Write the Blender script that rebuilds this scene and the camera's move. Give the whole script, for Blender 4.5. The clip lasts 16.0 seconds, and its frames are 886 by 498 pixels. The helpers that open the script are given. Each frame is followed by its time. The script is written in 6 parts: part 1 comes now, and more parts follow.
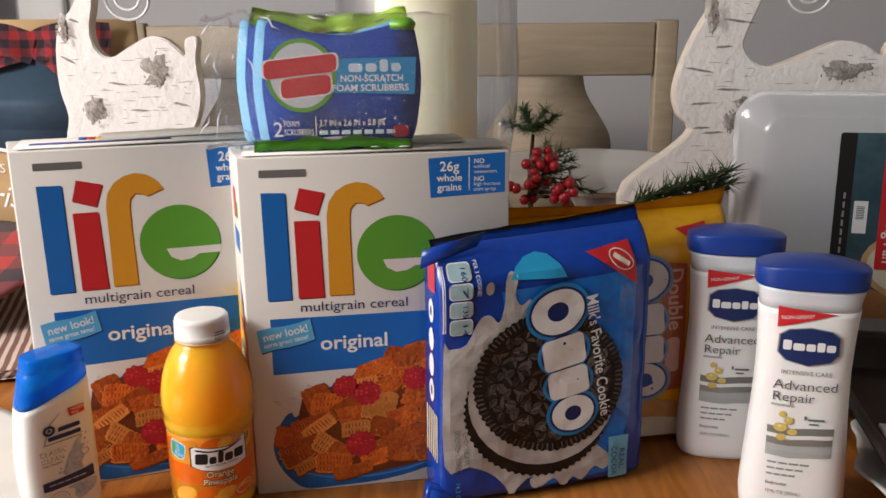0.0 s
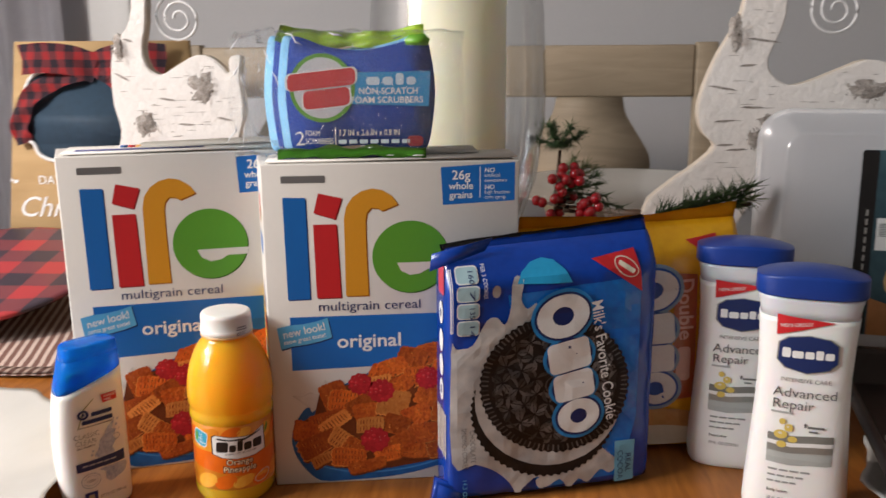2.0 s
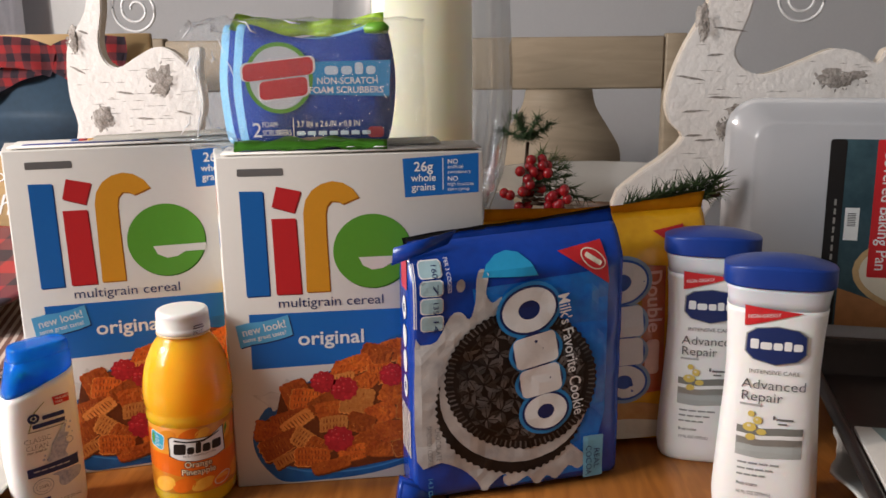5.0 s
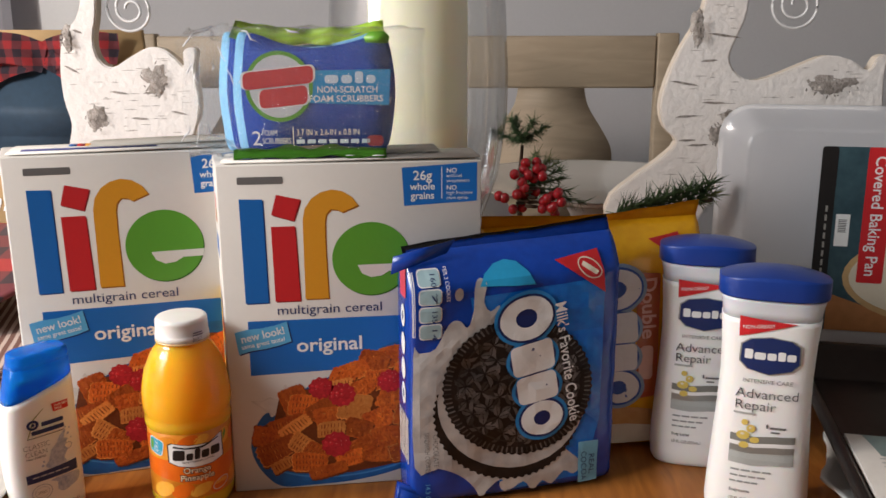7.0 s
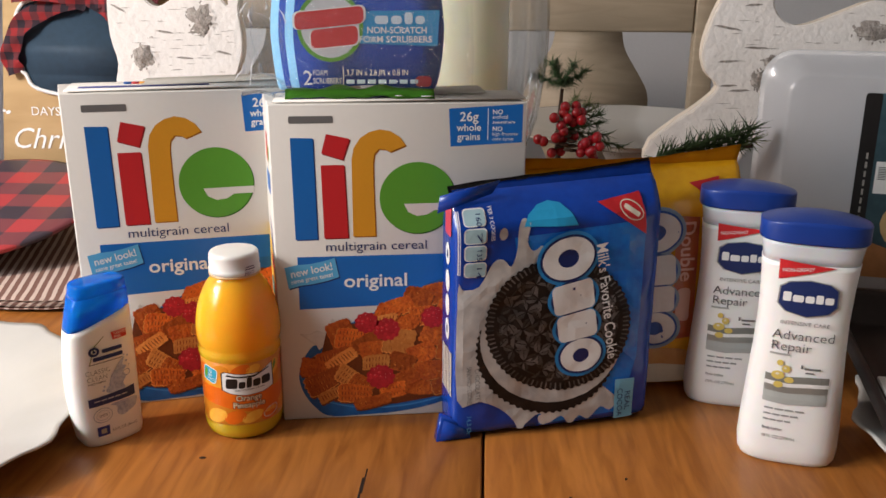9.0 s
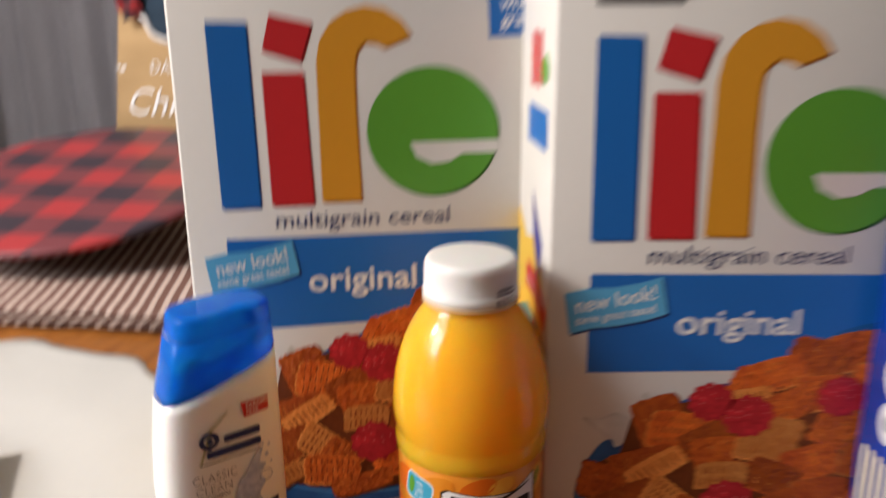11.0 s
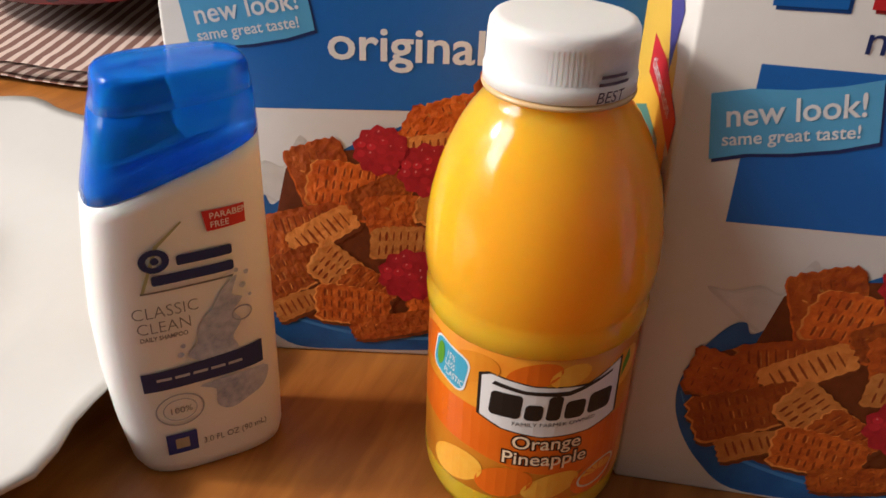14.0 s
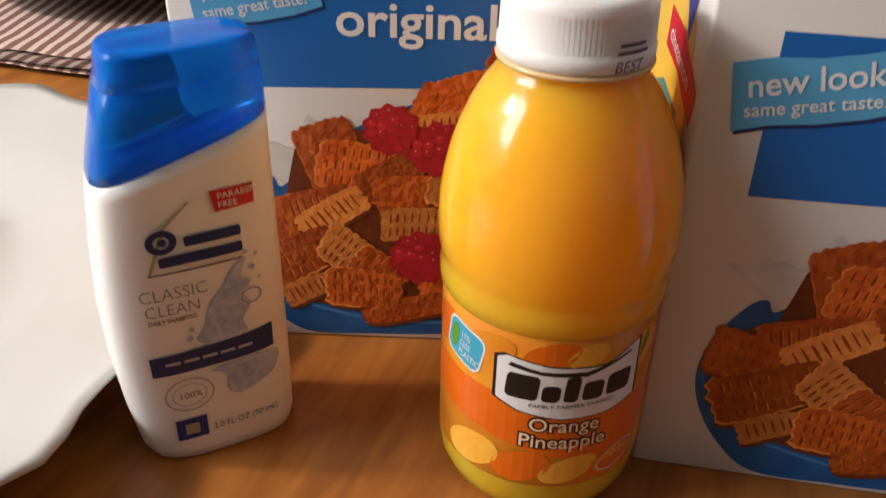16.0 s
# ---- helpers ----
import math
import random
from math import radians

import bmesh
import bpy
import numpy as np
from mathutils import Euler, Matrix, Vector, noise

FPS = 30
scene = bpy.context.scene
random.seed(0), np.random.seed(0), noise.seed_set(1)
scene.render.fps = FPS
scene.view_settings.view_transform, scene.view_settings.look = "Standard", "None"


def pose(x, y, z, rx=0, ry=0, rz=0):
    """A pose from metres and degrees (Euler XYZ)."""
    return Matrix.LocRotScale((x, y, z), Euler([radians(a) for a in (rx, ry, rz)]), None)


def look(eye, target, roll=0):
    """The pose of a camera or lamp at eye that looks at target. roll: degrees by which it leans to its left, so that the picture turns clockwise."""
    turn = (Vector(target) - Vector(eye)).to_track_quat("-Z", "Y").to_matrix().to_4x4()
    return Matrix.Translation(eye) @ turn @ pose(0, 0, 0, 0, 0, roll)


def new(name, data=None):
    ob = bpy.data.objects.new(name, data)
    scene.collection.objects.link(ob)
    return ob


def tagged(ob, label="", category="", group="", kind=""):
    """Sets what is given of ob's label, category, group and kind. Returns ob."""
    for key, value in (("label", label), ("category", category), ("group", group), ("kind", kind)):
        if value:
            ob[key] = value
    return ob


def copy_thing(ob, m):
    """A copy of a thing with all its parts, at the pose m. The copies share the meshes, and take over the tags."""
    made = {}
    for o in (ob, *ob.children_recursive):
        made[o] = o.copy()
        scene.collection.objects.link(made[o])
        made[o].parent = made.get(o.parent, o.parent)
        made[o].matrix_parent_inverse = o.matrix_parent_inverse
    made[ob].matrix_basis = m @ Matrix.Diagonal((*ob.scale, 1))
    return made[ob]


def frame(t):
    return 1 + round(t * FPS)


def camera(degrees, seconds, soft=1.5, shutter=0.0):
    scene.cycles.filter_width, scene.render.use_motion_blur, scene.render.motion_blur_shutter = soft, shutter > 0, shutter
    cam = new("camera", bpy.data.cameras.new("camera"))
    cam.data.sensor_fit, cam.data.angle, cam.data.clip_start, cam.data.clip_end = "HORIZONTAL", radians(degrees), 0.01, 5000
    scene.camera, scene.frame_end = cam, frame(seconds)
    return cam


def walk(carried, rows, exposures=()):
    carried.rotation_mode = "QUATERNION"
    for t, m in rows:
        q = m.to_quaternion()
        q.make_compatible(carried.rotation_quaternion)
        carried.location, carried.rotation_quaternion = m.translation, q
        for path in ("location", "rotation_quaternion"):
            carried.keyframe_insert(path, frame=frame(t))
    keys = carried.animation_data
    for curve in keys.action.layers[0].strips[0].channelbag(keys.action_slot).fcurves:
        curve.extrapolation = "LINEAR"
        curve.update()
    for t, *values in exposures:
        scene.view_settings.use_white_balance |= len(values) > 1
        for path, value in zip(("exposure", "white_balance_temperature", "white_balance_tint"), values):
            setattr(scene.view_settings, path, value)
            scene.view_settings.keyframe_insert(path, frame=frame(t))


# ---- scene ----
cam = camera(53.9, 16.0, shutter=0.5)
PATH = [
    (0, (0.04, -0.617, 0.355), (0.358, 1.29, -0.158), -0.4),
    (0.5, (0.022, -0.635, 0.351), (0.372, 1.275, -0.128), -0.6),
    (1, (0.015, -0.645, 0.348), (0.441, 1.255, -0.106), -0.4),
    (1.5, (0.015, -0.647, 0.349), (0.446, 1.25, -0.114), -0.2),
    (2, (0.074, -0.655, 0.347), (0.251, 1.284, -0.108), -0.4),
    (2.5, (0.115, -0.642, 0.33), (0.192, 1.295, -0.164), -0.1),
    (3, (0.123, -0.628, 0.339), (0.225, 1.313, -0.133), -0.5),
    (3.5, (0.109, -0.633, 0.336), (0.229, 1.309, -0.125), -0.9),
    (4, (0.097, -0.627, 0.342), (0.265, 1.31, -0.125), -1.0),
    (4.5, (0.086, -0.643, 0.344), (0.265, 1.297, -0.108), -1.0),
    (4.7, (0.086, -0.641, 0.341), (0.287, 1.296, -0.115), -0.9),
    (6.8, (0.076, -0.644, 0.355), (0.358, 1.274, -0.137), -0.1),
    (7, (0.076, -0.641, 0.357), (0.338, 1.28, -0.133), -0.1),
    (7.5, (0.071, -0.653, 0.361), (0.316, 1.222, -0.29), 0.2),
    (7.8, (0.06, -0.665, 0.378), (0.292, 1.208, -0.285), 0.3),
    (8, (0.064, -0.665, 0.373), (0.274, 1.215, -0.278), 0.3),
    (10.3, (-0.009, -0.552, 0.311), (0.191, 1.379, -0.169), 0.3),
    (10.4, (-0.017, -0.529, 0.293), (0.172, 1.41, -0.159), 0.5),
    (10.5, (-0.009, -0.511, 0.292), (0.143, 1.427, -0.176), 0.2),
    (10.7, (-0.029, -0.445, 0.284), (0.154, 1.485, -0.206), 0.5),
    (10.9, (-0.043, -0.374, 0.266), (0.030, 1.552, -0.262), 0.3),
    (11, (-0.034, -0.335, 0.259), (-0.101, 1.57, -0.347), -0.5),
    (11.2, (-0.036, -0.272, 0.230), (-0.172, 1.557, -0.567), 1.8),
    (11.3, (-0.041, -0.253, 0.224), (-0.143, 1.530, -0.675), 2.8),
    (11.5, (-0.041, -0.233, 0.211), (-0.161, 1.523, -0.738), 4.1),
    (12, (-0.033, -0.212, 0.21), (-0.201, 1.52, -0.775), 4.1),
    (12.5, (-0.028, -0.208, 0.211), (-0.22, 1.511, -0.793), 3.8),
    (13, (-0.03, -0.214, 0.209), (-0.261, 1.494, -0.805), 3.0),
    (13.5, (-0.026, -0.213, 0.212), (-0.281, 1.486, -0.812), 2.6),
    (14, (-0.028, -0.217, 0.209), (-0.301, 1.481, -0.812), 2.3),
    (14.5, (-0.031, -0.217, 0.203), (-0.31, 1.471, -0.833), 2.3),
    (15, (-0.025, -0.213, 0.211), (-0.315, 1.471, -0.829), 1.8),
    (15.5, (-0.031, -0.215, 0.216), (-0.321, 1.461, -0.835), 1.4),
    (16, (-0.03, -0.214, 0.203), (-0.318, 1.471, -0.836), 1.5),
]
EXPOSURES = ((0, 0.20, 6500, 10), (10.3, 0.20, 6500, 10), (11, 0.04, 6500, 10), (11.5, -0.24, 6500, 10), (11.9, 0.07, 6450, 10), (16, 0.08, 6500, 10))
walk(cam, [(t, look(eye, target, roll)) for t, eye, target, roll in PATH], EXPOSURES)

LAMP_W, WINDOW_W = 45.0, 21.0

# ---- light ----
world = bpy.data.worlds.new("room_world")
scene.world = world
world.use_nodes = True
wn = world.node_tree
sky = wn.nodes.new("ShaderNodeTexSky")
sky.sky_type, sky.sun_disc = "NISHITA", False
sky.sun_elevation, sky.sun_rotation = radians(28), radians(250)
wn.links.new(sky.outputs[0], wn.nodes["Background"].inputs[0])
wn.nodes["Background"].inputs[1].default_value = 0.10

TURN = -9.0                       # the table and room stand askew to the boxes
ROOM = pose(0, 0, 0, 0, 0, TURN)


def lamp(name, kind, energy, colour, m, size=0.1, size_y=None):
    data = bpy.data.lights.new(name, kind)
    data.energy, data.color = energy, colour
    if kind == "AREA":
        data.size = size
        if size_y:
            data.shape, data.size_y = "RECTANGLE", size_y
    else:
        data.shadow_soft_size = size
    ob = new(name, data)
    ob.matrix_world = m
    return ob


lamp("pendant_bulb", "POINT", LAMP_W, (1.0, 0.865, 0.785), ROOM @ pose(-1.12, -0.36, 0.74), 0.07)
lamp("window_daylight", "AREA", WINDOW_W, (0.86, 0.93, 1.0), ROOM @ look((-1.40, -0.86, 0.92), (0.10, 0.04, 0.12)), 0.5, 0.8)

# ---- materials ----


def material(name, colour, rough=0.5, metal=0.0, dark=None, scale=8.0, fine=120.0, vary=0.25, bump=0.0, bump_scale=200.0,
             coat=0.0, sss=0.0, trans=0.0, ior=1.45, spec=0.5, islands=0.0, alpha=1.0, sss_scale=0.01, sss_radius=(1.0, 0.2, 0.1)):
    """Principled surface with two scales of mottling, optional bump and variation from piece to piece."""
    m = bpy.data.materials.new(name)
    m.use_nodes = True
    t = m.node_tree
    b = t.nodes["Principled BSDF"]
    b.inputs["Roughness"].default_value = rough
    b.inputs["Metallic"].default_value = metal
    b.inputs["Coat Weight"].default_value = coat
    b.inputs["Coat Roughness"].default_value = 0.08
    b.inputs["Subsurface Weight"].default_value = sss
    b.inputs["Subsurface Scale"].default_value = sss_scale
    b.inputs["Subsurface Radius"].default_value = sss_radius
    b.inputs["Transmission Weight"].default_value = trans
    b.inputs["IOR"].default_value = ior
    b.inputs["Specular IOR Level"].default_value = spec
    b.inputs["Alpha"].default_value = alpha
    co = t.nodes.new("ShaderNodeTexCoord")
    big, small, mix = t.nodes.new("ShaderNodeTexNoise"), t.nodes.new("ShaderNodeTexNoise"), t.nodes.new("ShaderNodeMath")
    big.inputs["Scale"].default_value, small.inputs["Scale"].default_value = scale, fine
    small.inputs["Detail"].default_value = 6
    mix.operation = "MULTIPLY_ADD"
    mix.inputs[1].default_value = 0.5
    half = t.nodes.new("ShaderNodeMath")
    half.operation = "MULTIPLY"
    half.inputs[1].default_value = 0.5
    t.links.new(co.outputs["Object"], big.inputs["Vector"])
    t.links.new(co.outputs["Object"], small.inputs["Vector"])
    t.links.new(small.outputs["Fac"], half.inputs[0])
    t.links.new(big.outputs["Fac"], mix.inputs[0])
    t.links.new(half.outputs[0], mix.inputs[2])
    ramp = t.nodes.new("ShaderNodeValToRGB")
    low = dark or tuple(c * (1 - vary) for c in colour)
    ramp.color_ramp.elements[0].position, ramp.color_ramp.elements[1].position = 0.3, 0.7
    ramp.color_ramp.elements[0].color, ramp.color_ramp.elements[1].color = (*low, 1), (*colour, 1)
    t.links.new(mix.outputs[0], ramp.inputs["Fac"])
    out = ramp.outputs["Color"]
    if islands:
        geo, hsv, rng = t.nodes.new("ShaderNodeNewGeometry"), t.nodes.new("ShaderNodeHueSaturation"), t.nodes.new("ShaderNodeMapRange")
        rng.inputs["To Min"].default_value, rng.inputs["To Max"].default_value = 1 - islands, 1 + islands
        t.links.new(geo.outputs["Random Per Island"], rng.inputs["Value"])
        t.links.new(rng.outputs[0], hsv.inputs["Value"])
        t.links.new(out, hsv.inputs["Color"])
        out = hsv.outputs["Color"]
    t.links.new(out, b.inputs["Base Color"])
    if bump:
        n, bp = t.nodes.new("ShaderNodeTexNoise"), t.nodes.new("ShaderNodeBump")
        n.inputs["Scale"].default_value, n.inputs["Detail"].default_value = bump_scale, 5
        bp.inputs["Strength"].default_value, bp.inputs["Distance"].default_value = bump, 0.002
        t.links.new(co.outputs["Object"], n.inputs["Vector"])
        t.links.new(n.outputs["Fac"], bp.inputs["Height"])
        t.links.new(bp.outputs[0], b.inputs["Normal"])
    return m


def wood(name, light, dark, stretch=(1.5, 22, 22), rough=0.4, coat=0.3, bump=0.15):
    m = material(name, light, rough, coat=coat)
    t = m.node_tree
    b = t.nodes["Principled BSDF"]
    co, mp, n, w = (t.nodes.new("ShaderNode" + k) for k in ("TexCoord", "Mapping", "TexNoise", "TexNoise"))
    mp.inputs["Scale"].default_value = stretch
    n.inputs["Scale"].default_value, n.inputs["Detail"].default_value, n.inputs["Distortion"].default_value = 3.0, 9, 0.8
    w.inputs["Scale"].default_value, w.inputs["Detail"].default_value = 1.2, 3
    t.links.new(co.outputs["Object"], mp.inputs[0])
    t.links.new(mp.outputs[0], n.inputs["Vector"])
    t.links.new(co.outputs["Object"], w.inputs["Vector"])
    add = t.nodes.new("ShaderNodeMath")
    add.operation = "MULTIPLY_ADD"
    add.inputs[1].default_value, add.inputs[2].default_value = 0.35, -0.17
    t.links.new(w.outputs["Fac"], add.inputs[0])
    tot = t.nodes.new("ShaderNodeMath")
    t.links.new(add.outputs[0], tot.inputs[0])
    t.links.new(n.outputs["Fac"], tot.inputs[1])
    r = t.nodes.new("ShaderNodeValToRGB")
    r.color_ramp.elements[0].position, r.color_ramp.elements[1].position = 0.36, 0.66
    r.color_ramp.elements[0].color, r.color_ramp.elements[1].color = (*dark, 1), (*light, 1)
    t.links.new(tot.outputs[0], r.inputs["Fac"])
    t.links.new(r.outputs["Color"], b.inputs["Base Color"])
    bp = t.nodes.new("ShaderNodeBump")
    bp.inputs["Strength"].default_value, bp.inputs["Distance"].default_value = bump, 0.001
    t.links.new(n.outputs["Fac"], bp.inputs["Height"])
    t.links.new(bp.outputs[0], b.inputs["Normal"])
    return m


def checks(name, size, rough=0.5, coat=0.25):
    """Buffalo plaid: red cloth with black threads, where both cross nearly black."""
    m = material(name, (0.42, 0.02, 0.025), rough, coat=coat)
    t = m.node_tree
    b = t.nodes["Principled BSDF"]
    co, sep = t.nodes.new("ShaderNodeTexCoord"), t.nodes.new("ShaderNodeSeparateXYZ")
    t.links.new(co.outputs["Object"], sep.inputs[0])
    halves = []
    for axis in (0, 1):
        mul, fr, gt = (t.nodes.new("ShaderNodeMath") for _ in range(3))
        mul.operation, fr.operation, gt.operation = "MULTIPLY", "FRACT", "GREATER_THAN"
        mul.inputs[1].default_value, gt.inputs[1].default_value = 1 / size, 0.5
        t.links.new(sep.outputs[axis], mul.inputs[0])
        t.links.new(mul.outputs[0], fr.inputs[0])
        t.links.new(fr.outputs[0], gt.inputs[0])
        halves.append(gt)
    s = t.nodes.new("ShaderNodeMath")
    t.links.new(halves[0].outputs[0], s.inputs[0])
    t.links.new(halves[1].outputs[0], s.inputs[1])
    d = t.nodes.new("ShaderNodeMath")
    d.operation = "MULTIPLY"
    d.inputs[1].default_value = 0.5
    t.links.new(s.outputs[0], d.inputs[0])
    r = t.nodes.new("ShaderNodeValToRGB")
    r.color_ramp.interpolation = "CONSTANT"
    e = r.color_ramp.elements
    e[0].position, e[0].color = 0.0, (0.50, 0.05, 0.055, 1)
    e[1].position, e[1].color = 0.75, (0.055, 0.040, 0.055, 1)
    mid = e.new(0.25)
    mid.color = (0.22, 0.055, 0.065, 1)
    t.links.new(d.outputs[0], r.inputs["Fac"])
    t.links.new(r.outputs["Color"], b.inputs["Base Color"])
    return m


def stripes(name, pale, deep, step, turn):
    """Woven stripes whose lines run at the given angle from the cloth's x axis."""
    m = material(name, pale, 0.9, bump=0.4, bump_scale=900)
    t = m.node_tree
    b = t.nodes["Principled BSDF"]
    co, dot, n, add, sine, r = (t.nodes.new("ShaderNode" + k) for k in ("TexCoord", "VectorMath", "TexNoise", "Math", "Math", "ValToRGB"))
    k = 2 * math.pi / step
    dot.operation = "DOT_PRODUCT"
    dot.inputs[1].default_value = (k * math.sin(radians(turn)), -k * math.cos(radians(turn)), 0)
    n.inputs["Scale"].default_value = 40
    add.operation, sine.operation = "MULTIPLY_ADD", "SINE"
    add.inputs[1].default_value = 1.6
    r.color_ramp.elements[0].position, r.color_ramp.elements[1].position = 0.0, 0.35
    r.color_ramp.elements[0].color, r.color_ramp.elements[1].color = (*deep, 1), (*pale, 1)
    t.links.new(co.outputs["Object"], dot.inputs[0])
    t.links.new(co.outputs["Object"], n.inputs["Vector"])
    t.links.new(n.outputs["Fac"], add.inputs[0])
    t.links.new(dot.outputs["Value"], add.inputs[2])
    t.links.new(add.outputs[0], sine.inputs[0])
    t.links.new(sine.outputs[0], r.inputs["Fac"])
    t.links.new(r.outputs["Color"], b.inputs["Base Color"])
    return m


def film(name, tint, gloss=0.05, veil=0.12, crinkle=0.35, sheen=0.045, edge=0.55, power=4.0):
    """Thin clear plastic: see-through, with a glossy face and a slight milky veil."""
    m = bpy.data.materials.new(name)
    m.use_nodes = True
    t = m.node_tree
    t.nodes.remove(t.nodes["Principled BSDF"])
    out = t.nodes["Material Output"]
    clear, shine, milk, a, c, fr, n, bp = (t.nodes.new("ShaderNode" + k) for k in (
        "BsdfTransparent", "BsdfGlossy", "BsdfDiffuse", "MixShader", "MixShader", "LayerWeight", "TexNoise", "Bump"))
    clear.inputs[0].default_value = (*tint, 1)
    shine.inputs["Roughness"].default_value = gloss
    milk.inputs[0].default_value = (0.75, 0.77, 0.8, 1)
    fr.inputs[0].default_value = 0.5
    curve, floor_ = t.nodes.new("ShaderNodeMath"), t.nodes.new("ShaderNodeMath")
    curve.operation, floor_.operation = "POWER", "MULTIPLY_ADD"
    curve.inputs[1].default_value, floor_.inputs[1].default_value, floor_.inputs[2].default_value = power, edge, sheen
    t.links.new(fr.outputs["Facing"], curve.inputs[0])
    t.links.new(curve.outputs[0], floor_.inputs[0])
    n.inputs["Scale"].default_value, n.inputs["Detail"].default_value = 60, 4
    bp.inputs["Strength"].default_value, bp.inputs["Distance"].default_value = crinkle, 0.003
    t.links.new(n.outputs["Fac"], bp.inputs["Height"])
    t.links.new(bp.outputs[0], shine.inputs["Normal"])
    a.inputs[0].default_value = veil
    t.links.new(clear.outputs[0], a.inputs[1])
    t.links.new(milk.outputs[0], a.inputs[2])
    t.links.new(floor_.outputs[0], c.inputs[0])
    t.links.new(a.outputs[0], c.inputs[1])
    t.links.new(shine.outputs[0], c.inputs[2])
    t.links.new(c.outputs[0], out.inputs[0])
    return m


def flat(name, colour, rough=0.38, vary=0.06, **k):
    return material(name, colour, rough, vary=vary, scale=25, fine=400, **k)


# dark taupe chosen for an unseen wall, to cut bounced light
WALLDIM = material("darkened unseen wall paint", (0.22, 0.20, 0.18), 0.85, vary=0.1, bump=0.1)
WALL = material("painted wall", (0.535, 0.535, 0.54), 0.8, vary=0.06, scale=2, fine=160, bump=0.15, bump_scale=300)
TRIM = material("white trim paint", (0.8, 0.8, 0.78), 0.45, vary=0.05)
# grey chosen for the unseen ceiling so less lamp light bounces down
CEIL = material("greyed ceiling paint", (0.40, 0.39, 0.38), 0.9, vary=0.04, bump=0.2)
FLOORM = wood("floor wood", (0.22, 0.14, 0.08), (0.12, 0.07, 0.04))
TABLE = wood("honey oak table", (0.41, 0.150, 0.029), (0.27, 0.090, 0.016), stretch=(30, 4, 30), rough=0.36, coat=0.15, bump=0.06)
CHAIR = wood("greyed oak", (0.37, 0.295, 0.205), (0.30, 0.24, 0.165), stretch=(3, 20, 20), rough=0.6, coat=0.0)
CURTAIN = material("grey curtain", (0.60, 0.59, 0.63), 0.9, vary=0.1, bump=0.2)
CARD = material("white carton", (0.68, 0.648, 0.597), 0.42, vary=0.04, scale=10, fine=200, bump=0.03, bump_scale=150)
INNER = material("grey board", (0.52, 0.49, 0.43), 0.8, vary=0.1)
BLUE = flat("print blue", (0.008, 0.135, 0.46))
BLUED = flat("print deep blue", (0.008, 0.10, 0.36))
SKYB = flat("print sky blue", (0.10, 0.40, 0.66))
RED = flat("print red", (0.56, 0.02, 0.025))
AMBER = flat("print amber", (0.68, 0.30, 0.02))
GREEN = flat("print green", (0.10, 0.32, 0.03))
GREY = flat("print grey", (0.16, 0.155, 0.15))
NAVY = flat("print navy", (0.012, 0.028, 0.12))
WHITE = flat("print white", (0.80, 0.80, 0.78))
CREAM = flat("print cream", (0.72, 0.66, 0.52))
YELLOW = flat("print yellow", (0.75, 0.48, 0.06))
TEAL = flat("print teal", (0.03, 0.22, 0.19))
SILVER = flat("print silver", (0.34, 0.36, 0.34), 0.28, metal=0.5)
GOLD = flat("print gold drop", (0.66, 0.50, 0.12))
BLACK = flat("print black", (0.012, 0.011, 0.011))
BOWL = material("printed bowl", (0.015, 0.13, 0.36), 0.4, dark=(0.006, 0.06, 0.20), scale=30)
MILK = material("printed milk", (0.72, 0.68, 0.62), 0.42, vary=0.22, scale=60)
SHADE = material("printed milk edge", (0.66, 0.62, 0.56), 0.42, vary=0.22, scale=60)
CEREAL = material("printed cereal", (0.68, 0.150, 0.017), 0.42, dark=(0.36, 0.046, 0.006), scale=75, fine=380, islands=0.42, bump=0.7, bump_scale=260)
CEREALL = material("printed pale cereal", (0.76, 0.30, 0.070), 0.42, dark=(0.54, 0.145, 0.022), scale=70, fine=420, islands=0.30, bump=0.35, bump_scale=350)
CEREALS = material("printed cereal slits", (0.34, 0.058, 0.009), 0.42, dark=(0.20, 0.028, 0.005), scale=60, fine=300)
CEREALD = material("printed cereal gaps", (0.20, 0.045, 0.010), 0.42, dark=(0.11, 0.022, 0.006), scale=50, fine=300)
BERRYP = material("printed raspberry", (0.55, 0.022, 0.035), 0.4, dark=(0.32, 0.008, 0.014), scale=150, fine=600)
DRUPE = material("print light raspberry", (0.56, 0.024, 0.036), 0.4, dark=(0.44, 0.014, 0.022), scale=120, islands=0.25)
DRUPEL = flat("print pale raspberry", (0.72, 0.24, 0.22))
PACKB = material("blue wrapper film", (0.005, 0.056, 0.40), 0.26, vary=0.35, scale=14, coat=0.15, bump=0.25, bump_scale=40)
PACKY = material("yellow wrapper film", (0.80, 0.41, 0.012), 0.26, dark=(0.66, 0.29, 0.008), scale=14, coat=0.35, bump=0.15, bump_scale=35)
CHOC = material("printed chocolate", (0.020, 0.014, 0.012), 0.42, dark=(0.007, 0.005, 0.005), scale=60, spec=0.3)
CHOCL = material("printed chocolate ridges", (0.120, 0.108, 0.104), 0.33, dark=(0.020, 0.017, 0.016), scale=45, islands=0.85)
LOTION = material("white lotion plastic", (0.86, 0.85, 0.83), 0.38, vary=0.03, sss=0.15)
NECK = material("frosted plastic", (0.66, 0.68, 0.72), 0.25, vary=0.04, sss=0.3)
LIDB = material("blue cap plastic", (0.010, 0.045, 0.27), 0.33, vary=0.12, bump=0.03)
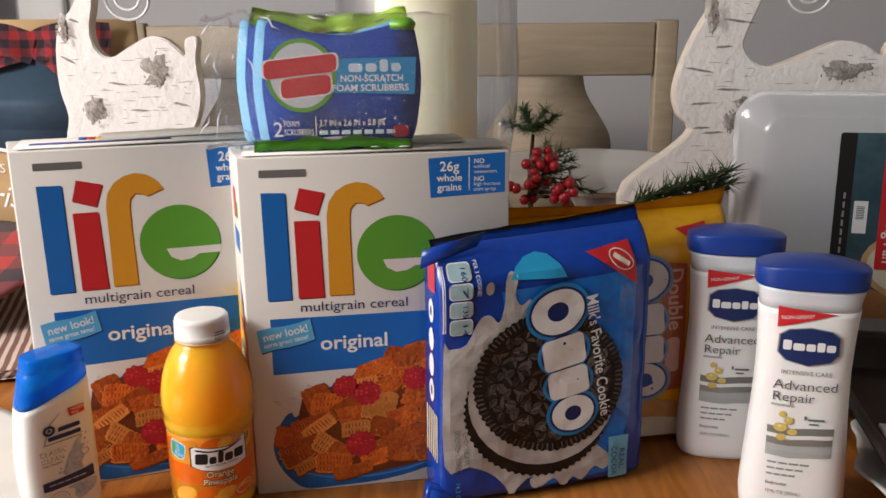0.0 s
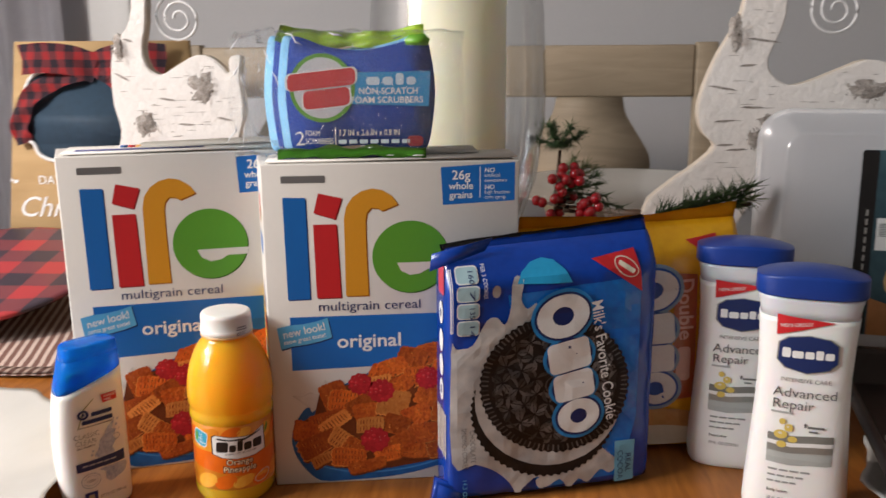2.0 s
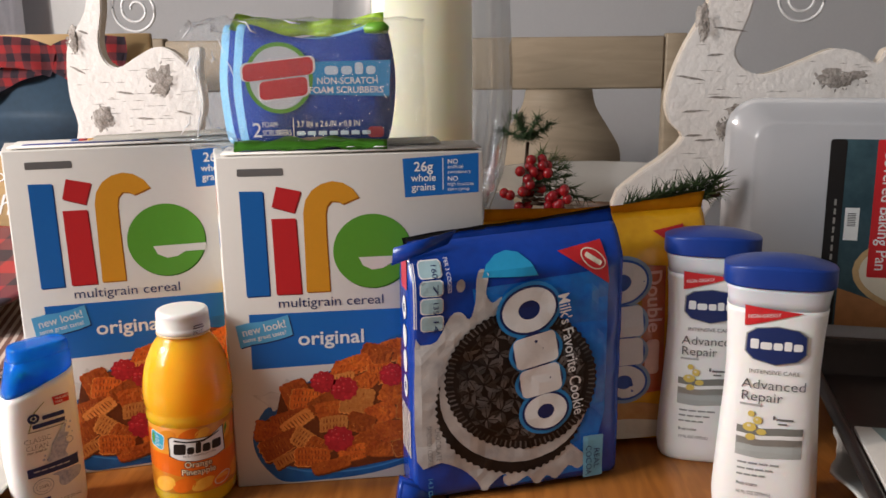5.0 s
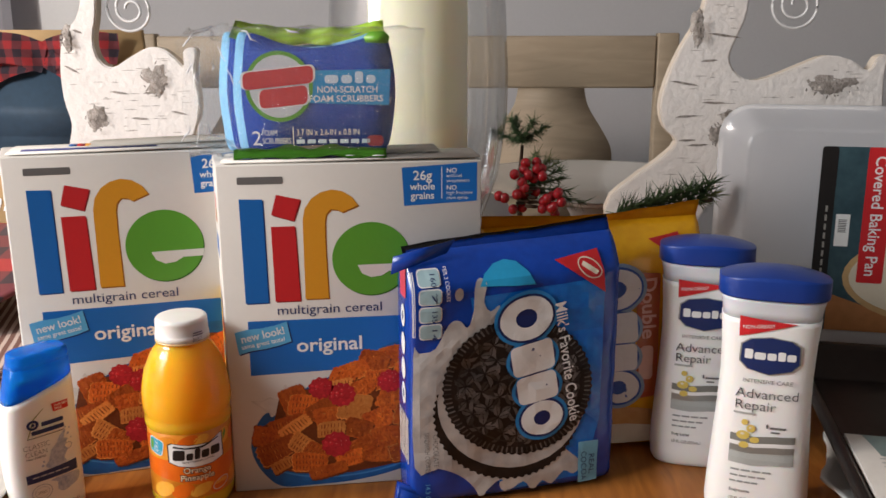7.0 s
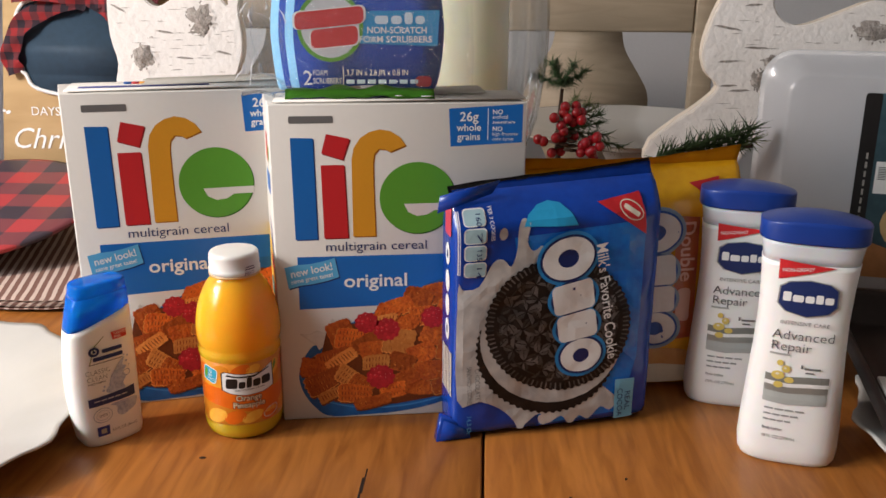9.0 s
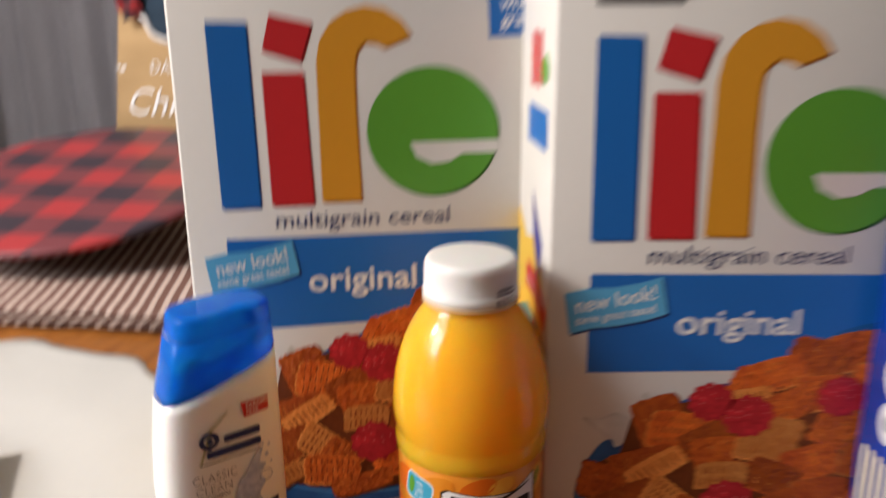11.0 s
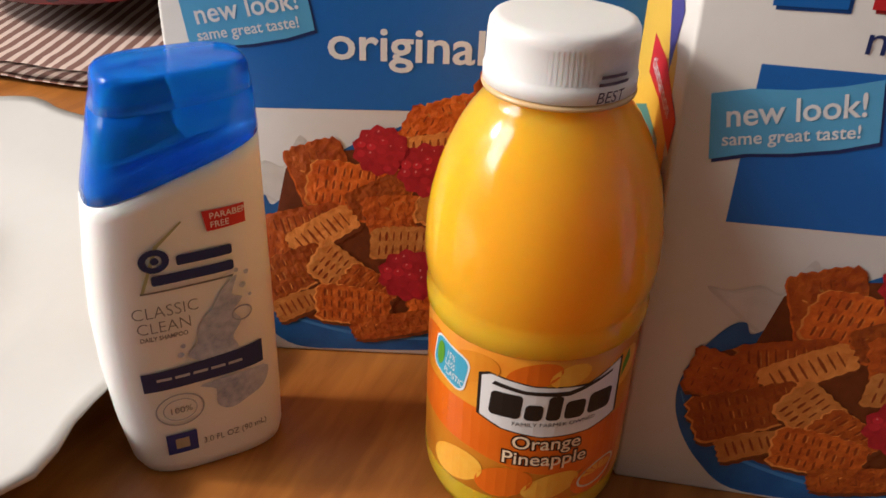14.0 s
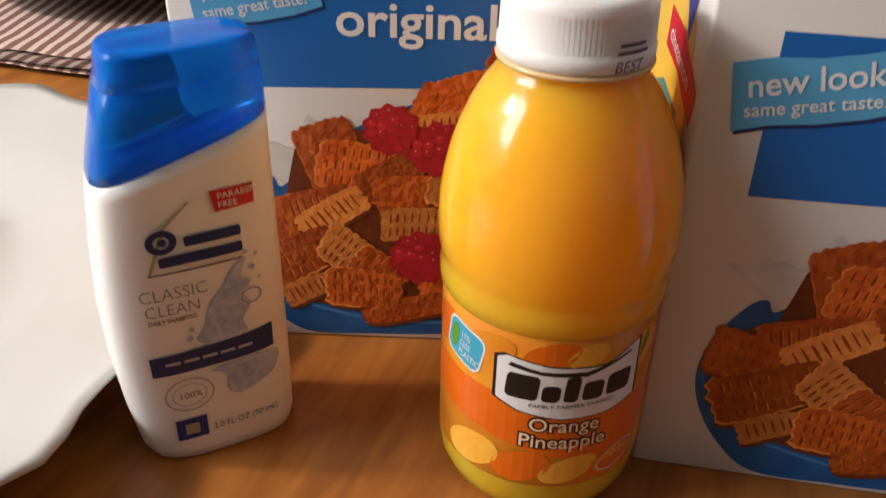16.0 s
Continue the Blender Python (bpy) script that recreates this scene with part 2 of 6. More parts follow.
SHCAP = material("translucent blue cap", (0.010, 0.33, 1.0), 0.10, dark=(0.003, 0.14, 0.88), scale=38, fine=60, spec=0.5, trans=0.58, ior=1.22)
SHAMP = material("cream white plastic", (0.85, 0.83, 0.79), 0.33, vary=0.03, sss=0.15)
JUICE = material("orange juice in clear plastic", (0.91, 0.465, 0.030), 0.14, dark=(0.88, 0.39, 0.018), scale=14, fine=30, coat=0.15, spec=0.35, sss=1.0, sss_scale=0.05, sss_radius=(1.0, 0.65, 0.14))
CAPW = material("white cap plastic", (0.82, 0.80, 0.76), 0.4, vary=0.03, sss=0.1)
ORANGE = material("printed orange", (0.78, 0.16, 0.010), 0.3, dark=(0.70, 0.12, 0.006), scale=30)
PEEL = material("printed fruit", (0.85, 0.36, 0.03), 0.3, dark=(0.75, 0.20, 0.01), scale=40, islands=0.2)
SPONGE = material("dark blue scrubber", (0.003, 0.050, 0.33), 0.75, spec=0.2, vary=0.3, scale=30, fine=500, bump=0.5, bump_scale=700)
FOAM = material("light blue foam", (0.24, 0.56, 0.85), 0.85, vary=0.2, scale=30, fine=600, bump=0.6, bump_scale=900)
LIME = material("lime wrap print", (0.52, 0.80, 0.05), 0.3, sss=0.3, vary=0.2, scale=20)
WRAP = film("clear wrap", (0.97, 0.98, 0.98), 0.10, 0.018, 1.0, 0.08)
LIDC = film("clear lid plastic", (0.93, 0.94, 0.95), 0.12, 0.46, 0.02)
GLASS = film("clear glass", (0.93, 0.945, 0.94), 0.05, 0.06, 0.0, 0.09, 0.85, 2.2)
PORC = material("white porcelain", (0.60, 0.585, 0.545), 0.18, vary=0.03, coat=0.3)
PAN = material("dark nonstick steel", (0.040, 0.030, 0.026), 0.36, metal=0.5, vary=0.3, scale=20)
PANB = material("grey pan steel", (0.56, 0.56, 0.57), 0.45, metal=0.4, vary=0.2)
BARK = material("birch bark", (0.82, 0.79, 0.755), 0.85, dark=(0.72, 0.685, 0.65), scale=28, fine=260, bump=0.8, bump_scale=120)
BARKM = material("bark grey patch", (0.50, 0.46, 0.42), 0.95, dark=(0.22, 0.19, 0.17), scale=140, fine=600, bump=1.0, bump_scale=250)
BARKD = material("bark scar", (0.13, 0.10, 0.085), 0.95, dark=(0.45, 0.42, 0.38), scale=190, fine=700, bump=1.0, bump_scale=250)
PLY = material("cut birch edge", (0.66, 0.58, 0.48), 0.8, vary=0.2)
WAX = material("ivory wax", (0.93, 0.88, 0.69), 0.5, vary=0.05, sss=0.9, sss_scale=0.04, sss_radius=(1.0, 0.85, 0.5))
PINE = material("pine needles", (0.055, 0.105, 0.035), 0.7, islands=0.5, vary=0.3)
PINEL = material("pale needles", (0.16, 0.20, 0.07), 0.7, islands=0.4, vary=0.3)
TWIG = material("brown twig", (0.09, 0.05, 0.03), 0.9, vary=0.4)
BERRY = material("red berry", (0.42, 0.012, 0.02), 0.22, vary=0.3, coat=0.5)
KRAFT = wood("kraft wood board", (0.46, 0.31, 0.15), (0.38, 0.25, 0.115), stretch=(2, 2, 10), rough=0.8, coat=0.0)
CHALK = material("slate chalkboard", (0.025, 0.055, 0.09), 0.7, vary=0.3, scale=14)
PLAID = checks("buffalo plaid cloth", 0.058 * 1.25)
PLAIDS = checks("small buffalo plaid ribbon", 0.022, 0.9, 0.0)
MATC = stripes("striped placemat cloth", (0.68, 0.54, 0.46), (0.22, 0.11, 0.085), 0.0105, 103)
MATH = stripes("striped hem cloth", (0.68, 0.54, 0.46), (0.22, 0.11, 0.085), 0.0105, 80)
WIRE = material("white painted wire", (0.78, 0.78, 0.78), 0.4)
BROWNIE = material("printed brownie", (0.10, 0.035, 0.02), 0.4, dark=(0.04, 0.014, 0.008), scale=60, islands=0.3)

# ---- building helpers ----


def thing(name, m, label, category, group="", kind=""):
    ob = new(name)
    ob.empty_display_size = 0.02
    ob.matrix_world = m
    return tagged(ob, label, category, group, kind)


def link(name, bm, mat, parent=None, label="", smooth=True):
    me = bpy.data.meshes.new(name)
    bm.to_mesh(me)
    bm.free()
    for p in me.polygons:
        p.use_smooth = smooth
    for one in (mat if isinstance(mat, (list, tuple)) else (mat,)):
        me.materials.append(one)
    ob = new(name, me)
    ob.parent = parent
    return tagged(ob, label)


def part(name, bm, mat, parent, label="", smooth=True):
    return link(name, bm, mat, parent, label, smooth)


def block(x0, y0, z0, x1, y1, z1, bevel=0.0, seg=2):
    x0, x1 = min(x0, x1), max(x0, x1)
    bm = bmesh.new()
    bmesh.ops.create_cube(bm, size=1)
    for v in bm.verts:
        v.co = Vector(((x0 + x1) / 2 + v.co.x * (x1 - x0), (y0 + y1) / 2 + v.co.y * (y1 - y0), (z0 + z1) / 2 + v.co.z * (z1 - z0)))
    if bevel:
        bmesh.ops.bevel(bm, geom=bm.edges[:], offset=bevel, segments=seg, affect="EDGES", profile=0.5)
    return bm


def rings(loops, closed_bottom=True, closed_top=True):
    bm = bmesh.new()
    made = [[bm.verts.new(p) for p in loop] for loop in loops]
    n = len(made[0])
    for a, b in zip(made, made[1:]):
        for i in range(n):
            bm.faces.new((a[i], a[(i + 1) % n], b[(i + 1) % n], b[i]))
    if closed_bottom:
        bm.faces.new(made[0][::-1])
    if closed_top:
        bm.faces.new(made[-1])
    return bm


def lathe(profile, seg=48, wobble=None, closed_bottom=True, closed_top=True):
    def r_at(r, i, z):
        return r * (wobble(i / seg * 2 * math.pi, r, z) if wobble else 1)
    return rings([[(r_at(r, i, z) * math.cos(2 * math.pi * i / seg), r_at(r, i, z) * math.sin(2 * math.pi * i / seg), z) for i in range(seg)]
                  for r, z in profile], closed_bottom, closed_top)


def oval(rx, ry, n=3.0, seg=40):
    out = []
    for i in range(seg):
        a = 2 * math.pi * i / seg
        c, s = math.cos(a), math.sin(a)
        out.append((math.copysign(abs(c) ** (2 / n), c) * rx, math.copysign(abs(s) ** (2 / n), s) * ry))
    return out


def slab(outline, y0, y1, bevel=0.0):
    """An outline in x and z, cut from a board that lies between y0 and y1."""
    bm = bmesh.new()
    a = [bm.verts.new((x, y0, z)) for x, z in outline]
    f = bm.faces.new(a)
    r = bmesh.ops.extrude_face_region(bm, geom=[f])
    for v in r["geom"]:
        if isinstance(v, bmesh.types.BMVert):
            v.co.y = y1
    bmesh.ops.recalc_face_normals(bm, faces=bm.faces[:])
    if bevel:
        bmesh.ops.bevel(bm, geom=[e for e in bm.edges if abs(e.verts[0].co.y - e.verts[1].co.y) < 1e-6], offset=bevel, segments=2, affect="EDGES")
    return bm


def tube(points, r, seg=8):
    loops = []
    for i, p in enumerate(points):
        a, b = Vector(points[max(i - 1, 0)]), Vector(points[min(i + 1, len(points) - 1)])
        q = (b - a).to_track_quat("Z", "Y")
        rr = r[i] if isinstance(r, (list, tuple)) else r
        loops.append([Vector(p) + q @ Vector((rr * math.cos(2 * math.pi * k / seg), rr * math.sin(2 * math.pi * k / seg), 0)) for k in range(seg)])
    return rings(loops)


def smooth_line(pts, steps=6, loop=True):
    """A Catmull-Rom curve through a few corner points."""
    out, n = [], len(pts)
    for i in range(n if loop else n - 1):
        if loop:
            p = [Vector(pts[(i + k) % n]) for k in (-1, 0, 1, 2)]
        else:
            p = [Vector(pts[min(max(i + k, 0), n - 1)]) for k in (-1, 0, 1, 2)]
        for s in range(steps):
            u = s / steps
            out.append(tuple(0.5 * ((2 * p[1]) + (p[2] - p[0]) * u + (2 * p[0] - 5 * p[1] + 4 * p[2] - p[3]) * u * u + (3 * p[1] - p[0] - 3 * p[2] + p[3]) * u ** 3)))
    if not loop:
        out.append(tuple(pts[-1]))
    return out


# ---- print: flat shapes in millimetres (u right, v up), laid on a surface by a mapping ----
def plane_map(u, v, h):
    return Vector((u / 1000, -h / 1000, v / 1000))


def poly(*outlines):
    bm = bmesh.new()
    for o in outlines:
        bm.faces.new([bm.verts.new((x, y, 0)) for x, y in o])
    return bm


def rect(u0, v0, u1, v1, r=0.0, slant=0.0):
    if not r:
        pts = [(u0, v0), (u1, v0), (u1, v1), (u0, v1)]
    else:
        pts = []
        for cx, cy, a0 in ((u1 - r, v1 - r, 0), (u0 + r, v1 - r, 90), (u0 + r, v0 + r, 180), (u1 - r, v0 + r, 270)):
            pts += [(cx + r * math.cos(radians(a0 + k)), cy + r * math.sin(radians(a0 + k))) for k in (0, 22, 45, 68, 90)]
    return [(u + slant * (v - v0), v) for u, v in pts]


def disc(cx, cy, rx, ry=None, seg=32, turn=0):
    ry = ry or rx
    c, s = math.cos(radians(turn)), math.sin(radians(turn))
    return [(cx + rx * math.cos(a) * c - ry * math.sin(a) * s, cy + rx * math.cos(a) * s + ry * math.sin(a) * c)
            for a in (2 * math.pi * i / seg for i in range(seg))]


def ring_poly(cx, cy, rx, ry, wx, wy, seg=32, turn=0):
    bm = bmesh.new()
    a, b = [bm.verts.new((*p, 0)) for p in disc(cx, cy, rx, ry, seg, turn)], [bm.verts.new((*p, 0)) for p in disc(cx, cy, wx, wy, seg, turn)]
    for i in range(seg):
        bm.faces.new((a[i], a[(i + 1) % seg], b[(i + 1) % seg], b[i]))
    return bm


def moved(pts, u, v, turn=0, k=1.0):
    c, s = math.cos(radians(turn)), math.sin(radians(turn))
    return [(u + k * (x * c - y * s), v + k * (x * s + y * c)) for x, y in pts]


def text_mesh(words, size, u, v, turn=0.0, width=None, align="LEFT", shear=0.0, bold=0.0):
    cu = bpy.data.curves.new("letters", "FONT")
    cu.body, cu.size, cu.align_x, cu.shear, cu.offset, cu.resolution_u = words, size, align, shear, bold, 3
    ob = new("letters", cu)
    dg = bpy.context.evaluated_depsgraph_get()
    me = bpy.data.meshes.new_from_object(ob.evaluated_get(dg))
    bpy.data.objects.remove(ob)
    bpy.data.curves.remove(cu)
    bm = bmesh.new()
    bm.from_mesh(me)
    bpy.data.meshes.remove(me)
    if width and bm.verts:
        lo, hi = min(p.co.x for p in bm.verts), max(p.co.x for p in bm.verts)
        k = width / max(hi - lo, 1e-6)
        for p in bm.verts:
            p.co.x *= k
    c, s = math.cos(radians(turn)), math.sin(radians(turn))
    for p in bm.verts:
        x, y = p.co.x, p.co.y
        p.co = Vector((u + x * c - y * s, v + x * s + y * c, 0))
    return bm


def printed(name, bm, mat, parent, h=0.15, mapping=plane_map, cut=0.0, label=""):
    if cut:
        lo, hi = min(v.co.x for v in bm.verts), max(v.co.x for v in bm.verts)
        x = math.ceil(lo / cut) * cut
        while x < hi:
            bmesh.ops.bisect_plane(bm, geom=bm.verts[:] + bm.edges[:] + bm.faces[:], plane_co=(x, 0, 0), plane_no=(1, 0, 0))
            x += cut
        lo, hi = min(v.co.y for v in bm.verts), max(v.co.y for v in bm.verts)
        y = math.ceil(lo / cut) * cut
        while y < hi:
            bmesh.ops.bisect_plane(bm, geom=bm.verts[:] + bm.edges[:] + bm.faces[:], plane_co=(0, y, 0), plane_no=(0, 1, 0))
            y += cut
    bmesh.ops.recalc_face_normals(bm, faces=bm.faces[:])
    for f in bm.faces:
        if f.normal.z < 0:
            f.normal_flip()
    for v in bm.verts:
        v.co = mapping(v.co.x, v.co.y, h + v.co.z)
    return part(name, bm, mat, parent, label, smooth=False)


def words(text, size, u, v, mat, parent, h=0.2, mapping=plane_map, cut=0.0, name="lettering", **k):
    return printed(name, text_mesh(text, size, u, v, **k), mat, parent, h, mapping, cut)


# ---- the room ----
def wall(name, x0, y0, x1, y1, z0, z1, mat=WALL, label=""):
    ob = link(name, block(x0, y0, z0, x1, y1, z1), mat, None, label or "plain grey-white painted wall", smooth=False)
    ob.matrix_world = ROOM
    return tagged(ob, "", "wall", kind="structure")


FLOOR_Z, CEIL_Z = -0.75, 1.75
XL, XR, YF, YB = -1.45, 2.0, -1.9, 1.62
wall("wall_north", XL, YB, XR, YB + 0.12, FLOOR_Z, CEIL_Z)
wall("wall_south", XL, YF - 0.12, XR, YF, FLOOR_Z, CEIL_Z, WALLDIM, "unseen wall, darkened to cut bounced light")
wall("wall_east", XR, YF - 0.12, XR + 0.12, YB + 0.12, FLOOR_Z, CEIL_Z)
# the west wall has a window opening, seen by its daylight alone
bm = bmesh.new()
for x0, y0, z0, x1, y1, z1 in ((XL - 0.12, YF, FLOOR_Z, XL, -1.45, CEIL_Z), (XL - 0.12, -0.45, FLOOR_Z, XL, YB, CEIL_Z),
                               (XL - 0.12, -1.45, FLOOR_Z, XL, -0.45, 0.3), (XL - 0.12, -1.45, 1.4, XL, -0.45, CEIL_Z)):
    b2 = block(x0, y0, z0, x1, y1, z1)
    me = bpy.data.meshes.new("piece")
    b2.to_mesh(me)
    b2.free()
    bm.from_mesh(me)
    bpy.data.meshes.remove(me)
ob = link("wall_west", bm, WALL, None, "grey-white painted wall with a window opening", smooth=False)
ob.matrix_world = ROOM
tagged(ob, "", "wall", kind="structure")
ob = link("floor", block(XL, YF, FLOOR_Z - 0.05, XR, YB, FLOOR_Z), FLOORM, None, "brown wooden floor under the table", smooth=False)
ob.matrix_world = ROOM
tagged(ob, "", "floor", kind="structure")
ob = link("ceiling", block(XL, YF, CEIL_Z, XR, YB, CEIL_Z + 0.05), CEIL, None, "unseen ceiling, greyed to cut bounced light", smooth=False)
ob.matrix_world = ROOM
tagged(ob, "", "ceiling", kind="structure")

# curtain at the far wall
bm = bmesh.new()
cols = []
for i in range(81):
    x = -1.42 + i * 0.0065
    y = YB - 0.10 + 0.016 * math.sin(i * 0.30) + 0.006 * math.sin(i * 0.71 + 1)
    cols.append([bm.verts.new((x, y, FLOOR_Z + 0.02)), bm.verts.new((x, y, CEIL_Z - 0.1))])
for a, b in zip(cols, cols[1:]):
    bm.faces.new((a[0], b[0], b[1], a[1]))
bmesh.ops.solidify(bm, geom=bm.faces[:], thickness=0.003)
ob = thing("curtain", ROOM, "grey cloth curtain hanging in folds by the wall", "curtain")
part("panel", bm, CURTAIN, ob, smooth=False)
ob = thing("window_casing", ROOM, "white painted window casing beside the curtain", "trim", kind="structure")
part("casing_board", block(-0.87, YB - 0.03, FLOOR_Z, -0.76, YB, CEIL_Z, 0.006), TRIM, ob)


# ---- table ----
def table():
    t = thing("dining_table", ROOM, "honey brown oak dining table with a leaf joint and worn gloss", "table")
    x0, x1, y0, y1 = -0.95, 1.25, -0.52, 0.62
    joints = (x0, -0.60, 0.1625, 0.92, x1)
    for a, b in zip(joints, joints[1:]):
        for c, d in ((y0, -0.121), (-0.121, y1)) if a == -0.60 else ((y0, y1),):
            part("leaf", block(a + 0.0011, c + (0.0005 if c > y0 else 0), -0.03, b - 0.0011, d - (0.0005 if d < y1 else 0), 0.0, 0.0014), TABLE, t)
    crack = material("dark split in the wood", (0.035, 0.014, 0.006), 0.8, vary=0.5, scale=300)
    part("split", slab([(0.0735, -0.0100), (0.0752, -0.0100), (0.0752, 0.0002), (0.0735, 0.0002)], -0.118, -0.082), crack, t)
    part("split", slab([(0.0752, -0.0100), (0.0762, -0.0100), (0.0762, 0.0002), (0.0752, 0.0002)], -0.102, -0.070), crack, t)
    for x, y, r in ((-0.052, -0.062, 0.0022), (0.268, -0.072, 0.0013), (0.30, -0.100, 0.0011), (0.225, -0.098, 0.0010)):
        b = lathe([(r, -0.004), (r, 0.00015), (r * 0.4, 0.0003)], 10, lambda a, rr, z: 1 + 0.3 * math.sin(a * 2 + x * 90))
        bmesh.ops.translate(b, verts=b.verts[:], vec=(x, y, 0))
        part("knot", b, crack, t)
    part("apron", block(x0 + 0.08, y0 + 0.08, -0.12, x1 - 0.08, y1 - 0.08, -0.031), TABLE, t)
    for x in (x0 + 0.12, x1 - 0.12):
        for y in (y0 + 0.12, y1 - 0.12):
            b = lathe([(0.03, FLOOR_Z), (0.034, -0.6), (0.028, -0.5), (0.045, -0.3), (0.04, -0.121)], 20)
            bmesh.ops.translate(b, verts=b.verts[:], vec=(x, y, 0))
            part("leg", b, TABLE, t)
    return t


table()


# ---- chairs: two posts, a wide top rail, a waisted splat ----
def chair(m):
    c = thing("dining_chair", m, "grey-brown wooden dining chair with a wide top rail and waisted splat", "chair", "chairs round the table")
    w, top = 0.40, 0.346
    for x in (0, -w):
        s = -1 if x == 0 else 1
        part("post", block(x, 0, FLOOR_Z, x + s * 0.034, 0.026, top + 0.004, 0.003), CHAIR, c)
    part("top_rail", block(-w + 0.035, 0.002, 0.264, -0.035, 0.024, top, 0.004), CHAIR, c)
    mid = -w / 2
    right = [(0.053, 0.264), (0.06, 0.235), (0.085, 0.195), (0.100, 0.165), (0.098, 0.13), (0.07, 0.08), (0.05, 0.02), (0.048, -0.10), (0.06, -0.19)]
    edge = smooth_line([(x, z, 0) for x, z in right], 4, False)
    outline = [(mid + x, z) for x, z, _ in edge] + [(mid - x, z) for x, z, _ in reversed(edge)]
    part("splat", slab(outline, 0.006, 0.018), CHAIR, c)
    part("lower_rail", block(-w + 0.035, 0.004, -0.23, -0.035, 0.022, -0.191, 0.003), CHAIR, c)
    part("seat", block(-w - 0.02, -0.40, -0.31, 0.02, 0.03, -0.27, 0.012), CHAIR, c)
    for x in (-0.02, -w + 0.02):
        part("front_leg", block(x - 0.018, -0.385, FLOOR_Z, x + 0.018, -0.35, -0.311, 0.004), CHAIR, c)
    return c


first = chair(pose(0.639, 0.711, 0, 0, 0, TURN))
copy_thing(first, pose(0.639, 0.711, 0, 0, 0, TURN) @ pose(-0.470, 0.0, 0))


# ---- cereal boxes ----
BERRIES = ((67, 85, 9.6), (83, 78.5, 10.6), (77.5, 36.5, 11.5), (121, 88, 10.0), (148, 74, 10.0))

# the printed heap, back to front: centre, width, height, turn, and whether it is a pale open waffle, a waffle or a plain pillow
HEAP_FAR = (
    (124, 108, 18, 14, 12, 2), (108, 104, 19, 15, -14, 2), (145, 104, 20, 14, 24, 2), (94, 98, 18, 13, 20, 2), (158, 92, 20, 16, -8, 1), (84, 93, 16, 10, -22, 2),
    (134, 92, 18, 14, -20, 2), (112, 90, 17, 14, 8, 1), (46, 76, 17, 19, 24, 2), (79.5, 83, 21, 13, 11, 0), (100, 84, 15, 12, 30, 2), (54.5, 71, 22, 14, -5, 1), (140, 78, 18, 14, 16, 2),
)
HEAP_NEAR = (
    (66, 68, 19, 9, 31, 2), (122, 72, 18, 15, -24, 2), (160, 70, 18, 16, 20, 2), (74, 60.5, 21, 13, 7, 2), (39, 56.5, 23, 8, 15, 1), (92.5, 67.5, 21, 17, -7, 3), (23.5, 46, 18, 14, -14, 2),
    (112, 57, 19, 14, 22, 2), (136, 58, 20, 15, -10, 2), (46, 53, 22, 8, 34, 0), (95, 49, 18, 13, -18, 2), (74, 49.5, 18, 9, 4, 0), (158, 48, 20, 15, 14, 1),
)
HEAP_FRONT = (
    (31.5, 35, 27, 15, 27, 1), (118, 40, 20, 15, 10, 2), (140, 38, 20, 15, -16, 2), (98, 34, 18, 13, 26, 2), (52.5, 36.5, 20, 13, -38, 0), (62, 31, 17, 9, -30, 1), (38, 22, 20, 7, 24, 0),
    (56, 21.5, 23, 13, -6, 1), (88, 24, 19, 10, 10, 2), (110, 26, 20, 11, -8, 2), (132, 26, 20, 11, 12, 2), (70.5, 14.5, 25, 7, 13, 2),
)


